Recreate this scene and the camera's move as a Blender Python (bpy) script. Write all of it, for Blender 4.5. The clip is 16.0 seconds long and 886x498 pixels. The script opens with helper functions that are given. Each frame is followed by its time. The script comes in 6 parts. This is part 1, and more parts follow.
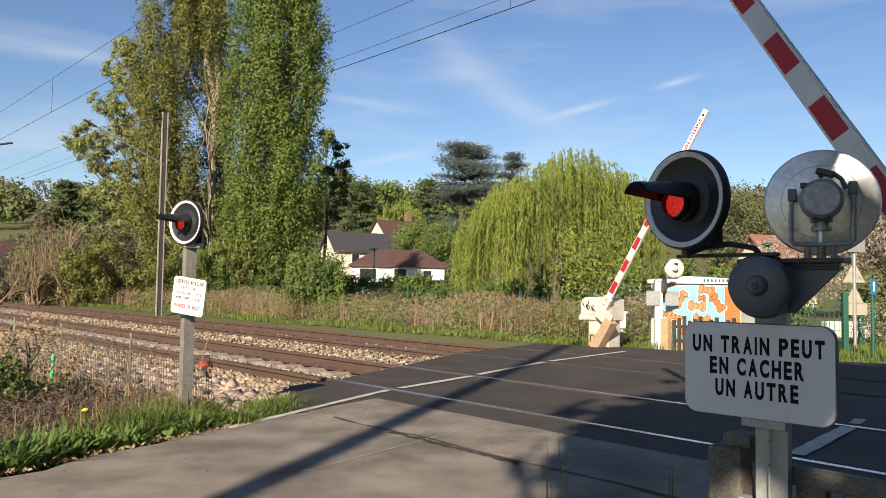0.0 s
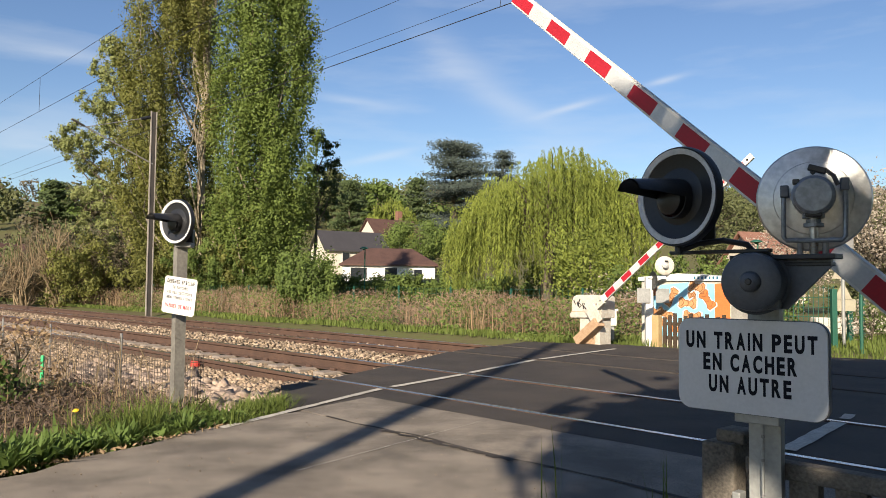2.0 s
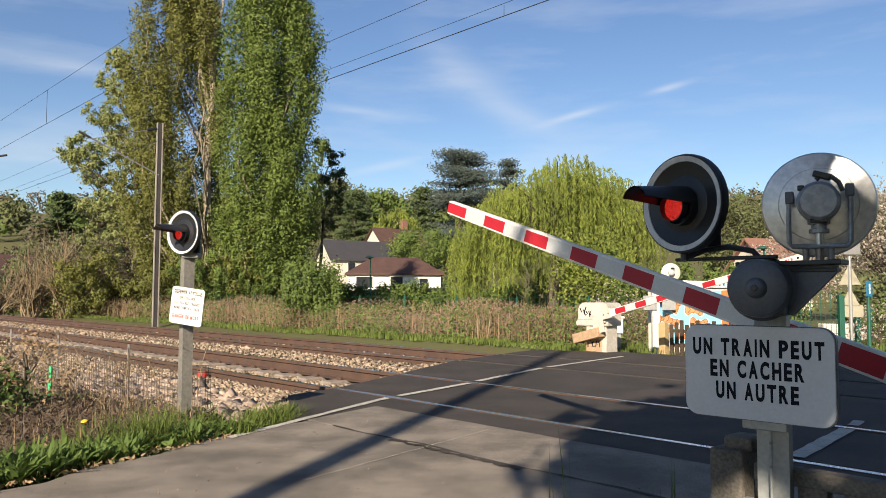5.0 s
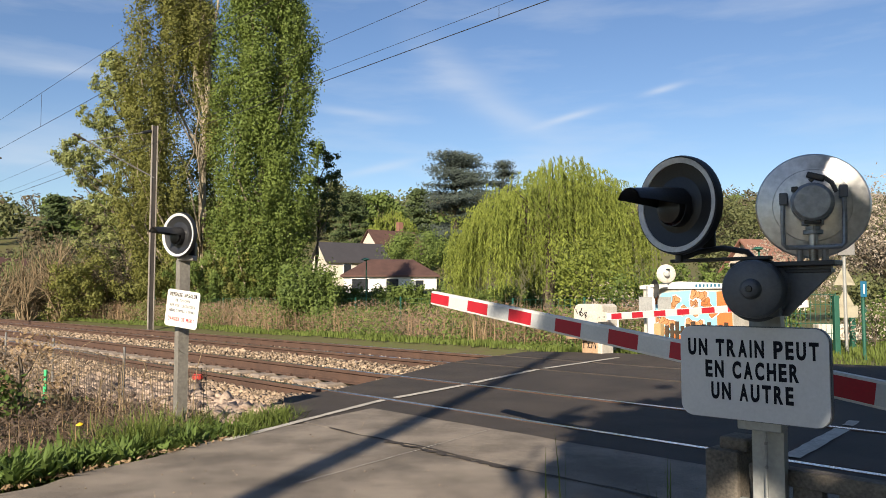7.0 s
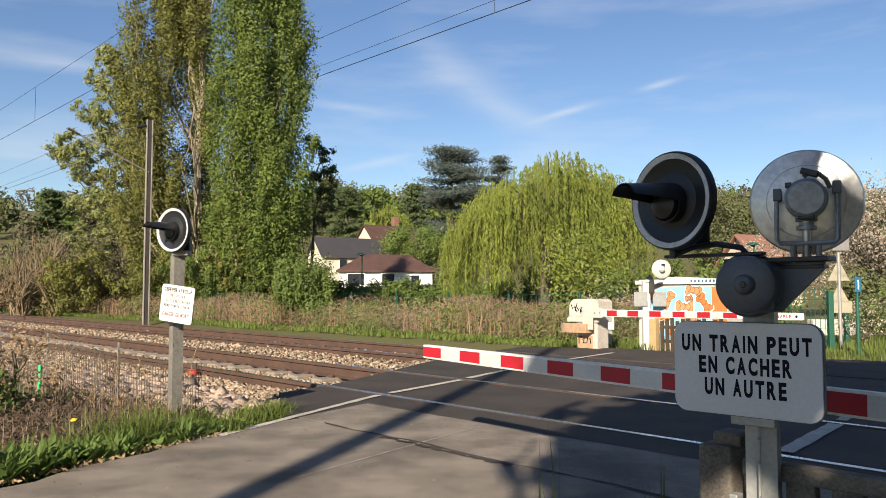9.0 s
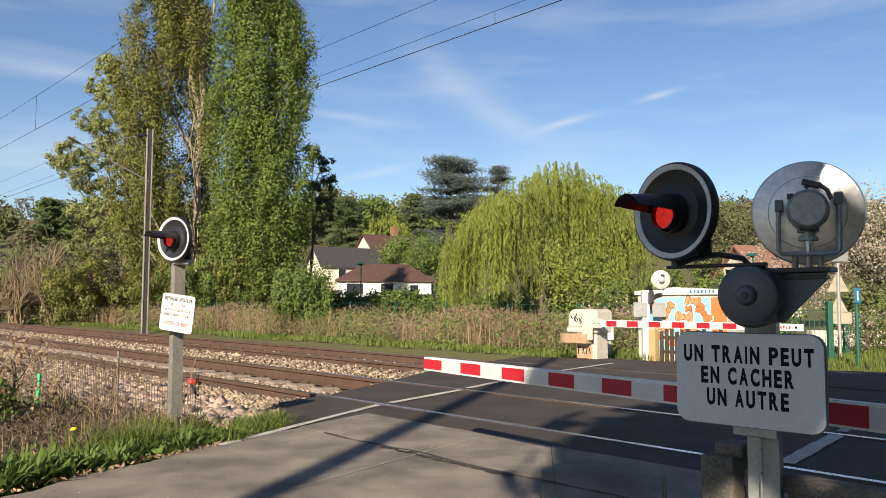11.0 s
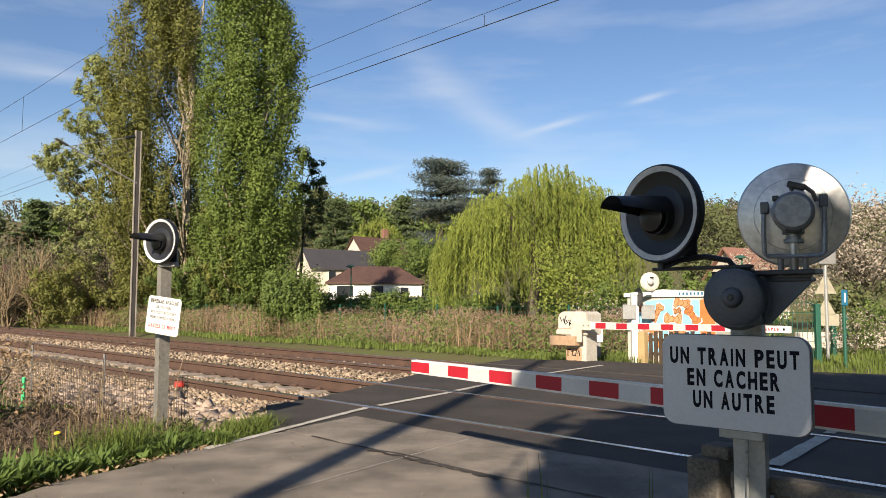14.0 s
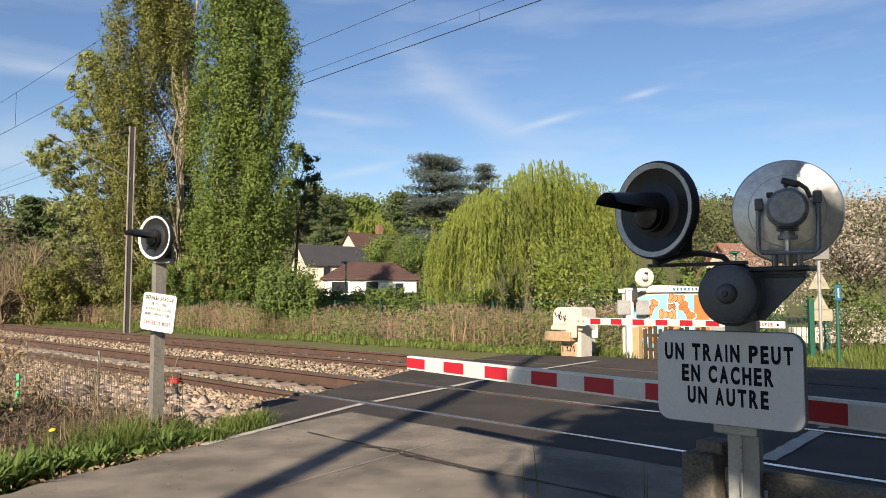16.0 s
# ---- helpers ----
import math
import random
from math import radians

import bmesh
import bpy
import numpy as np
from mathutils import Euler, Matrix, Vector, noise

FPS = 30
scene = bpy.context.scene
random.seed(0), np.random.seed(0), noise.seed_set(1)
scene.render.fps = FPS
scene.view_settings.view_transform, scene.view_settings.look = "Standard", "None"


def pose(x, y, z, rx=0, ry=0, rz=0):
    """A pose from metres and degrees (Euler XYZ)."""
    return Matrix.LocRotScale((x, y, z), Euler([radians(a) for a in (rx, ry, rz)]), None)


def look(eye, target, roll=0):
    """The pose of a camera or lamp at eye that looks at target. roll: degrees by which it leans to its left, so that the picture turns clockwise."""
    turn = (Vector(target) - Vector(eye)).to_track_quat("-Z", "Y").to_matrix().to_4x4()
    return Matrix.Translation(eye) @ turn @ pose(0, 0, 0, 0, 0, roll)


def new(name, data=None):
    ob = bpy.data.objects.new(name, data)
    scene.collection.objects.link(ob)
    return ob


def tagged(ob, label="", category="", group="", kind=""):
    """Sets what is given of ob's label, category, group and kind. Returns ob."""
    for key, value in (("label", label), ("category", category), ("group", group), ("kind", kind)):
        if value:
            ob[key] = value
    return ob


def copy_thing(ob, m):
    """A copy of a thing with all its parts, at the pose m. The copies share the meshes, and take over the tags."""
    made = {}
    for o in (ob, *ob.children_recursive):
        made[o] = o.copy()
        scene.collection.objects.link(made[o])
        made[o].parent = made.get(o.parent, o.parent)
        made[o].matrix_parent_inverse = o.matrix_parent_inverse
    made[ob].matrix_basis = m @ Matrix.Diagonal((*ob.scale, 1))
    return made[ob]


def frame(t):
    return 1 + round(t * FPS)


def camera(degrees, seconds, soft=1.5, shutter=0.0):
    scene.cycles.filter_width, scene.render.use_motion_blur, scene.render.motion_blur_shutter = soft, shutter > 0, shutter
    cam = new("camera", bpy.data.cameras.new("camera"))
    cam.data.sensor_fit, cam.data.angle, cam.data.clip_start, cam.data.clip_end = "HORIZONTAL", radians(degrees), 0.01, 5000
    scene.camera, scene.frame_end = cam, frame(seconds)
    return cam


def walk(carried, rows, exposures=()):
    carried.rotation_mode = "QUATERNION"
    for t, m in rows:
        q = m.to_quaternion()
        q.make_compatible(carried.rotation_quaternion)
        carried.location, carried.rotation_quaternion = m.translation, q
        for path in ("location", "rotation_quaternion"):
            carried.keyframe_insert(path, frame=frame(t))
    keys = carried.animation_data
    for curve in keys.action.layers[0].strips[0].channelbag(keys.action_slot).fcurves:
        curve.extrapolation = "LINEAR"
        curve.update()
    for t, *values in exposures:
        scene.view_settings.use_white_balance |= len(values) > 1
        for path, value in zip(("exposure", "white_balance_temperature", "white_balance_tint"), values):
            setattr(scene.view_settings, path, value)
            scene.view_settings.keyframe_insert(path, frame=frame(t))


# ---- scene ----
from math import sin, cos, tan, pi, atan2, sqrt

# ---- camera and its walk ----
cam = camera(60.0, 16.0, soft=0.9)
# seconds, place, turn to the left, tilt up, lean
PATH = (
    (0.0, 0.0087, 0.0127, 1.0018, 0.929, 2.925, 0.856),
    (0.5, 0.0032, 0.0127, 1.0032, 0.764, 2.857, 0.981),
    (1.0, 0.0010, 0.0136, 1.0020, 0.512, 2.694, 0.989),
    (1.5, -0.0045, 0.0149, 0.9977, 0.047, 2.654, 0.952),
    (2.0, -0.0031, 0.0153, 0.9992, 0.215, 2.830, 0.547),
    (2.5, -0.0035, 0.0066, 0.9991, 0.678, 3.113, 0.242),
    (3.0, -0.0028, 0.0055, 0.9981, 0.978, 3.527, -0.016),
    (3.5, -0.0018, 0.0071, 0.9986, 1.054, 3.659, -0.165),
    (4.0, -0.0048, 0.0051, 0.9970, 0.962, 3.378, -0.018),
    (6.5, -0.0071, -0.0018, 0.9995, 0.299, 3.669, 0.082),
    (7.0, -0.0061, -0.0028, 0.9984, 0.307, 3.611, -0.028),
    (7.5, -0.0015, 0.0029, 1.0002, 0.235, 3.428, -0.190),
    (8.0, 0.0030, 0.0065, 0.9981, 0.129, 3.544, -0.171),
    (8.5, 0.0024, 0.0052, 1.0006, 0.080, 3.377, -0.093),
    (9.0, -0.0000, 0.0000, 1.0000, -0.000, 3.245, 0.000),
    (11.5, -0.0139, -0.0063, 0.9995, -0.150, 4.062, 0.253),
    (12.0, -0.0130, 0.0015, 1.0005, -0.390, 4.042, 0.208),
    (12.5, -0.0096, 0.0026, 1.0011, -0.640, 4.108, 0.002),
    (13.0, -0.0050, 0.0083, 0.9978, -0.817, 4.218, 0.074),
    (13.5, 0.0006, 0.0105, 0.9997, -0.819, 4.216, 0.136),
    (14.0, 0.0046, 0.0103, 1.0000, -0.795, 4.150, 0.124),
    (14.5, 0.0081, 0.0073, 1.0011, -0.597, 4.036, 0.028),
    (15.0, 0.0080, 0.0085, 0.9998, -0.667, 3.961, -0.034),
    (15.5, 0.0025, 0.0109, 1.0025, -0.978, 3.987, -0.090),
    (16.0, 0.0012, 0.0047, 1.0030, -1.181, 3.835, 0.029),
)


def eye_pose(x, y, z, yaw, tilt, lean):
    return pose(x, y, z, 90 + tilt, 0, yaw) @ pose(0, 0, 0, 0, 0, lean)


walk(cam, [(t, eye_pose(*row)) for t, *row in PATH], exposures=[(0.0, 0.7), (16.0, 0.7)])

# ---- world and sun ----
SUN_UP = 26.0
SUN_WAY = Vector((0.285, 0.9585, 0)).normalized()  # the way the light travels over the ground


# wisps of cloud: azimuth, height, slant, length and width in degrees, thickness
WISPS = ((9.2, 13.2, 14, 2.0, 0.25, 0.45), (16.0, 14.8, 12, 1.3, 0.22, 0.4), (-7.0, 13.6, -6, 3.2, 0.3, 0.25), (-5.0, 9.6, 14, 3.0, 0.3, 0.28), (1.5, 16.0, -38, 4.5, 1.2, 0.22), (5.5, 13.0, -20, 4.0, 0.9, 0.2), (-26.0, 15.2, -3, 4.0, 0.5, 0.25), (-27.0, 10.0, 8, 5.0, 1.6, 0.25))


def make_world():
    w = bpy.data.worlds.new("sky")
    scene.world = w
    w.use_nodes = True
    nt = w.node_tree
    nt.nodes.clear()
    out = nt.nodes.new("ShaderNodeOutputWorld")
    bg = nt.nodes.new("ShaderNodeBackground")
    sky = nt.nodes.new("ShaderNodeTexSky")
    sky.sky_type = "NISHITA"
    sky.sun_disc = False
    sky.sun_elevation = radians(SUN_UP)
    sky.sun_rotation = atan2(-SUN_WAY.x, -SUN_WAY.y)
    sky.air_density, sky.dust_density, sky.ozone_density = 1.0, 0.3, 2.2
    bg.inputs["Strength"].default_value = 0.078
    # thin high cloud: streaks of stretched noise
    tc = nt.nodes.new("ShaderNodeTexCoord")
    mp = nt.nodes.new("ShaderNodeMapping")
    mp.inputs["Rotation"].default_value = (0, radians(-14), 0)
    mp.inputs["Scale"].default_value = (2.0, 2.0, 11.0)
    ns = nt.nodes.new("ShaderNodeTexNoise")
    ns.inputs["Scale"].default_value = 2.2
    ns.inputs["Detail"].default_value = 6
    ns.inputs["Roughness"].default_value = 0.55
    ramp = nt.nodes.new("ShaderNodeValToRGB")
    ramp.color_ramp.elements[0].position, ramp.color_ramp.elements[1].position = 0.5, 0.95
    ramp.color_ramp.elements[1].color = (0.36, 0.36, 0.36, 1)
    mix = nt.nodes.new("ShaderNodeMixRGB")
    mix.inputs["Color2"].default_value = (6.5, 6.8, 7.2, 1)
    nt.links.new(tc.outputs["Generated"], mp.inputs["Vector"])
    nt.links.new(mp.outputs["Vector"], ns.inputs["Vector"])
    nt.links.new(ns.outputs["Fac"], ramp.inputs["Fac"])
    # a few separate wisps: long soft streaks by their place in the sky
    total = ramp.outputs["Color"]
    for az, up, turn, long_, wide, amount in WISPS:
        az, up, turn = radians(az), radians(up), radians(turn)
        d = Vector((sin(az) * cos(up), cos(az) * cos(up), sin(up)))
        right = Vector((cos(az), -sin(az), 0))
        rise = right.cross(d)
        masks = []
        for axis, size in ((right * cos(turn) + rise * sin(turn), long_), (rise * cos(turn) - right * sin(turn), wide)):
            dot = nt.nodes.new("ShaderNodeVectorMath")
            dot.operation = "DOT_PRODUCT"
            dot.inputs[1].default_value = axis / radians(size)
            nt.links.new(tc.outputs["Generated"], dot.inputs[0])
            off = nt.nodes.new("ShaderNodeMath")
            off.operation = "MULTIPLY_ADD"
            off.inputs[1].default_value, off.inputs[2].default_value = 1.6, -0.8
            nt.links.new(ns.outputs["Fac"], off.inputs[0])
            both = nt.nodes.new("ShaderNodeMath")
            nt.links.new(dot.outputs["Value"], both.inputs[0])
            nt.links.new(off.outputs[0], both.inputs[1])
            sq = nt.nodes.new("ShaderNodeMath")
            sq.operation = "POWER"
            sq.inputs[1].default_value = 2
            ab = nt.nodes.new("ShaderNodeMath")
            ab.operation = "ABSOLUTE"
            nt.links.new(both.outputs[0], ab.inputs[0])
            nt.links.new(ab.outputs[0], sq.inputs[0])
            masks.append(sq)
        add = nt.nodes.new("ShaderNodeMath")
        nt.links.new(masks[0].outputs[0], add.inputs[0])
        nt.links.new(masks[1].outputs[0], add.inputs[1])
        fall = nt.nodes.new("ShaderNodeMath")
        fall.operation = "POWER"
        fall.inputs[0].default_value = 0.37
        nt.links.new(add.outputs[0], fall.inputs[1])
        more = nt.nodes.new("ShaderNodeMath")
        more.operation, more.use_clamp = "MULTIPLY_ADD", True
        more.inputs[1].default_value = amount
        nt.links.new(fall.outputs[0], more.inputs[0])
        nt.links.new(total, more.inputs[2])
        total = more.outputs[0]
    nt.links.new(total, mix.inputs["Fac"])
    sat = nt.nodes.new("ShaderNodeHueSaturation")
    sat.inputs["Saturation"].default_value = 1.1
    sat.inputs["Hue"].default_value = 0.508
    nt.links.new(sky.outputs["Color"], sat.inputs["Color"])
    nt.links.new(sat.outputs["Color"], mix.inputs["Color1"])
    nt.links.new(mix.outputs["Color"], bg.inputs["Color"])
    nt.links.new(bg.outputs["Background"], out.inputs["Surface"])


make_world()
sun = new("sun", bpy.data.lights.new("sun", "SUN"))
sun.data.energy, sun.data.angle, sun.data.color = 5.6, radians(0.53), (1.0, 0.88, 0.72)
sun.matrix_world = look((0, 0, 0), SUN_WAY * cos(radians(SUN_UP)) + Vector((0, 0, -sin(radians(SUN_UP)))))

# ---- the plan's axes: s runs along the track, l across it, both from the camera's foot ----
TURN = radians(43.26)
ALONG, ACROSS = Vector((-sin(TURN), cos(TURN), 0)), Vector((cos(TURN), sin(TURN), 0))


def sl(s, l, z=0.0):
    return ALONG * s + ACROSS * l + Vector((0, 0, z))


def track_frame(s, l, z=0.0):
    """A pose whose x runs along the track, y across it towards the far side reversed, z up."""
    m = Matrix((ALONG, -ACROSS, Vector((0, 0, 1)))).transposed().to_4x4()
    return Matrix.Translation(sl(s, l, z)) @ m


# ---- materials ----
def material(name, base, rough=0.7, metal=0.0, second=None, scale=6.0, fine=60.0, bump=0.15, spread=0.5, island=0.0, objrand=0.0, emit=0.0, trans=0.0, coat=0.0, contrast=(0.35, 0.68)):
    """Two scales of noise between two colours, with bump; island and objrand vary the value piece by piece."""
    m = bpy.data.materials.new(name)
    m.use_nodes = True
    nt = m.node_tree
    b = nt.nodes["Principled BSDF"]
    second = second or tuple(c * 0.65 for c in base)
    geo = nt.nodes.new("ShaderNodeNewGeometry")
    tc = nt.nodes.new("ShaderNodeTexCoord")
    big = nt.nodes.new("ShaderNodeTexNoise")
    big.inputs["Scale"].default_value, big.inputs["Detail"].default_value = scale, 6
    big.inputs["Roughness"].default_value = 0.62
    small = nt.nodes.new("ShaderNodeTexNoise")
    small.inputs["Scale"].default_value, small.inputs["Detail"].default_value = fine, 3
    for n in (big, small):
        nt.links.new(tc.outputs["Object"], n.inputs["Vector"])
    add = nt.nodes.new("ShaderNodeMath")
    add.operation = "MULTIPLY_ADD"
    add.inputs[1].default_value = spread
    mul = nt.nodes.new("ShaderNodeMath")
    mul.operation = "MULTIPLY"
    mul.inputs[1].default_value = 1 - spread
    nt.links.new(big.outputs["Fac"], mul.inputs[0])
    nt.links.new(small.outputs["Fac"], add.inputs[0])
    nt.links.new(mul.outputs[0], add.inputs[2])
    ramp = nt.nodes.new("ShaderNodeValToRGB")
    ramp.color_ramp.elements[0].position, ramp.color_ramp.elements[1].position = contrast
    ramp.color_ramp.elements[0].color, ramp.color_ramp.elements[1].color = (*second, 1), (*base, 1)
    nt.links.new(add.outputs[0], ramp.inputs["Fac"])
    colour = ramp.outputs["Color"]
    if island or objrand:
        hsv = nt.nodes.new("ShaderNodeHueSaturation")
        info = nt.nodes.new("ShaderNodeObjectInfo")
        rnd = geo.outputs["Random Per Island"] if island else info.outputs["Random"]
        mr = nt.nodes.new("ShaderNodeMapRange")
        amount = island or objrand
        mr.inputs["To Min"].default_value, mr.inputs["To Max"].default_value = 1 - amount, 1 + amount
        nt.links.new(rnd, mr.inputs["Value"])
        nt.links.new(mr.outputs[0], hsv.inputs["Value"])
        nt.links.new(colour, hsv.inputs["Color"])
        colour = hsv.outputs["Color"]
    nt.links.new(colour, b.inputs["Base Color"])
    rr = nt.nodes.new("ShaderNodeMapRange")
    rr.inputs["To Min"].default_value, rr.inputs["To Max"].default_value = max(0.05, rough - 0.12), min(1, rough + 0.1)
    nt.links.new(small.outputs["Fac"], rr.inputs["Value"])
    nt.links.new(rr.outputs[0], b.inputs["Roughness"])
    b.inputs["Metallic"].default_value = metal
    if rough >= 0.8 and not metal:
        b.inputs["Specular IOR Level"].default_value = 0.2
    b.inputs["Coat Weight"].default_value = coat
    if bump:
        bp = nt.nodes.new("ShaderNodeBump")
        bp.inputs["Strength"].default_value = bump
        bp.inputs["Distance"].default_value = 0.02
        nt.links.new(small.outputs["Fac"], bp.inputs["Height"])
        nt.links.new(bp.outputs["Normal"], b.inputs["Normal"])
    if emit:
        nt.links.new(colour, b.inputs["Emission Color"])
        b.inputs["Emission Strength"].default_value = emit
    if trans:
        b.inputs["Specular IOR Level"].default_value = 0.18
        out = nt.nodes["Material Output"]
        tl = nt.nodes.new("ShaderNodeBsdfTranslucent")
        ms = nt.nodes.new("ShaderNodeMixShader")
        ms.inputs[0].default_value = trans
        nt.links.new(colour, tl.inputs["Color"])
        nt.links.new(b.outputs[0], ms.inputs[1])
        nt.links.new(tl.outputs[0], ms.inputs[2])
        nt.links.new(ms.outputs[0], out.inputs["Surface"])
    return m


def leaf_mat(name, base, second, trans=0.2, island=0.16):
    return material(name, base, 0.6, 0, second, 0.5, 3.0, 0, 0.4, island=island, trans=trans, contrast=(0.38, 0.62))


M = {}
M["soil"] = material("soil_grass", (0.11, 0.13, 0.035), 0.95, 0, (0.12, 0.09, 0.05), 0.35, 9, 0.5)
M["asphalt_old"] = material("worn_asphalt", (0.285, 0.24, 0.19), 0.9, 0, (0.125, 0.106, 0.086), 1.7, 150, 0.22, 0.45, contrast=(0.42, 0.59))
M["asphalt_dark"] = material("dark_asphalt", (0.08, 0.066, 0.055), 0.85, 0, (0.045, 0.039, 0.035), 1.6, 160, 0.35, 0.5, contrast=(0.4, 0.62))
M["line_paint"] = material("worn_line_paint", (0.62, 0.57, 0.48), 0.8, 0, (0.3, 0.27, 0.23), 5, 60, 0.3)
M["ballast"] = material("ballast_stone", (0.39, 0.295, 0.205), 0.95, 0, (0.2, 0.147, 0.1), 0.8, 40, 0.4, island=0.6)
M["rock"] = material("pinkish_rock", (0.46, 0.36, 0.28), 0.95, 0, (0.24, 0.175, 0.13), 3, 30, 0.5, island=0.35)
M["ballast_bed"] = material("ballast_bed", (0.33, 0.26, 0.2), 0.95, 0, (0.12, 0.10, 0.085), 18, 45, 0.9, 0.4)
M["rust"] = material("rusty_rail", (0.13, 0.073, 0.048), 0.85, 0.2, (0.065, 0.038, 0.028), 3, 60, 0.3)
M["railhead"] = material("polished_rail_head", (0.55, 0.55, 0.58), 0.28, 1.0, (0.42, 0.41, 0.42), 4, 80, 0.05)
M["sleeper"] = material("concrete_sleeper", (0.33, 0.28, 0.23), 0.9, 0, (0.2, 0.16, 0.13), 5, 60, 0.3)
M["galv"] = material("galvanised_steel", (0.43, 0.43, 0.4), 0.5, 0.45, (0.3, 0.3, 0.28), 3, 60, 0.02)
M["post_grey"] = material("weathered_zinc", (0.29, 0.27, 0.23), 0.6, 0.25, (0.16, 0.145, 0.125), 3, 40, 0.1)
M["galv_dark"] = material("weathered_steel", (0.3, 0.29, 0.27), 0.6, 0.4, (0.2, 0.19, 0.18), 3, 50, 0.1)
M["black"] = material("black_paint", (0.02, 0.02, 0.022), 0.42, 0, (0.012, 0.012, 0.013), 8, 90, 0.06)
M["dark_grey"] = material("dark_grey_paint", (0.108, 0.118, 0.132), 0.45, 0.1, (0.075, 0.083, 0.093), 6, 80, 0.1)
M["lamp_grey"] = material("grey_lamp_back", (0.7, 0.7, 0.68), 0.36, 0.65, (0.4, 0.4, 0.39), 5, 50, 0.05)
M["lamp_case"] = material("blue_grey_lamp_case", (0.34, 0.37, 0.4), 0.4, 0.3, (0.17, 0.18, 0.19), 9, 60, 0.1)
M["sign_grey"] = material("retroreflective_sheet", (0.62, 0.62, 0.62), 0.38, 0.1, (0.54, 0.54, 0.54), 3, 90, 0.02)
M["white"] = material("white_paint", (0.78, 0.76, 0.71), 0.55, 0, (0.6, 0.57, 0.5), 3, 40, 0.05)
M["ring"] = material("white_rim_band", (0.72, 0.72, 0.7), 0.5, 0, (0.5, 0.5, 0.48), 10, 60, 0.05)
M["red"] = material("red_reflective_sheet", (0.44, 0.012, 0.024), 0.55, 0, (0.32, 0.009, 0.018), 6, 80, 0.03)
M["silver"] = material("silver_reflective_sheet", (0.62, 0.62, 0.6), 0.4, 0.15, (0.5, 0.5, 0.49), 6, 80, 0.03)
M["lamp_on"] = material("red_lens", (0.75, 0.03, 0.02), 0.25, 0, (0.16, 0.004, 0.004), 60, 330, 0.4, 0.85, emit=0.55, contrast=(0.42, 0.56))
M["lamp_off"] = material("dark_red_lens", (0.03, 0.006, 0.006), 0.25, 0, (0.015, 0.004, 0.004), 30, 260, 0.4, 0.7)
M["text_dark"] = material("black_lettering", (0.01, 0.011, 0.016), 0.85, 0, (0.008, 0.008, 0.012), 5, 50, 0)
M["text_grey"] = material("grey_lettering", (0.1, 0.1, 0.105), 0.8, 0, (0.07, 0.07, 0.075), 5, 50, 0)
M["text_red"] = material("red_lettering", (0.55, 0.03, 0.04), 0.5, 0, (0.4, 0.02, 0.03), 5, 50, 0)
M["concrete"] = material("weathered_concrete", (0.27, 0.23, 0.18), 0.95, 0, (0.075, 0.066, 0.054), 5, 90, 0.25, 0.35)
M["bark_pale"] = material("pale_bark", (0.42, 0.36, 0.26), 0.9, 0, (0.2, 0.16, 0.11), 1.5, 15, 0.4)
M["bark"] = material("grey_bark", (0.16, 0.13, 0.09), 0.95, 0, (0.08, 0.065, 0.05), 2, 20, 0.5)
M["leaf_poplar"] = leaf_mat("poplar_leaves", (0.15, 0.195, 0.042), (0.078, 0.11, 0.024))
M["leaf_poplar2"] = leaf_mat("young_poplar_leaves", (0.185, 0.187, 0.047), (0.098, 0.1, 0.027))
M["leaf_willow"] = leaf_mat("willow_leaves", (0.25, 0.29, 0.055), (0.11, 0.135, 0.026))
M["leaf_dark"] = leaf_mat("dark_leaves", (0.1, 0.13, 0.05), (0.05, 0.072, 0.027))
M["leaf_mid"] = leaf_mat("mid_leaves", (0.155, 0.205, 0.05), (0.08, 0.115, 0.028))
M["leaf_wood"] = leaf_mat("far_wood_leaves", (0.15, 0.165, 0.065), (0.09, 0.095, 0.042))
M["leaf_brown"] = leaf_mat("budding_brown_twigs", (0.15, 0.125, 0.075), (0.085, 0.072, 0.045), 0.2)
M["mast_dark"] = material("dark_brown_mast", (0.07, 0.06, 0.05), 0.7, 0.1, (0.04, 0.034, 0.03), 2, 40, 0.15)
M["mast_zinc"] = material("pale_weathered_zinc", (0.4, 0.37, 0.33), 0.7, 0.2, (0.2, 0.16, 0.12), 0.8, 30, 0.1)
M["twig"] = material("tan_bare_twigs", (0.3, 0.225, 0.135), 0.9, 0, (0.17, 0.125, 0.075), 3, 20, 0.2)
M["needle"] = leaf_mat("cedar_needles", (0.085, 0.105, 0.085), (0.045, 0.056, 0.045), 0.1)
M["blossom"] = leaf_mat("pale_blossom", (0.5, 0.42, 0.34), (0.22, 0.18, 0.13), 0.2)
M["dry"] = leaf_mat("dry_stalks", (0.40, 0.28, 0.16), (0.22, 0.15, 0.085), 0.25)
M["bramble"] = leaf_mat("dry_bramble", (0.36, 0.25, 0.165), (0.19, 0.125, 0.085), 0.2)
M["grass"] = leaf_mat("grass_blades", (0.17, 0.215, 0.05), (0.09, 0.118, 0.026), 0.3)
M["weed"] = leaf_mat("broad_weed_leaves", (0.14, 0.2, 0.05), (0.065, 0.105, 0.024), 0.3)
M["leaf_aspen"] = leaf_mat("silvery_aspen_leaves", (0.27, 0.29, 0.11), (0.17, 0.19, 0.06))
M["dead"] = leaf_mat("dark_dead_stems", (0.12, 0.085, 0.06), (0.055, 0.04, 0.03), 0.1)
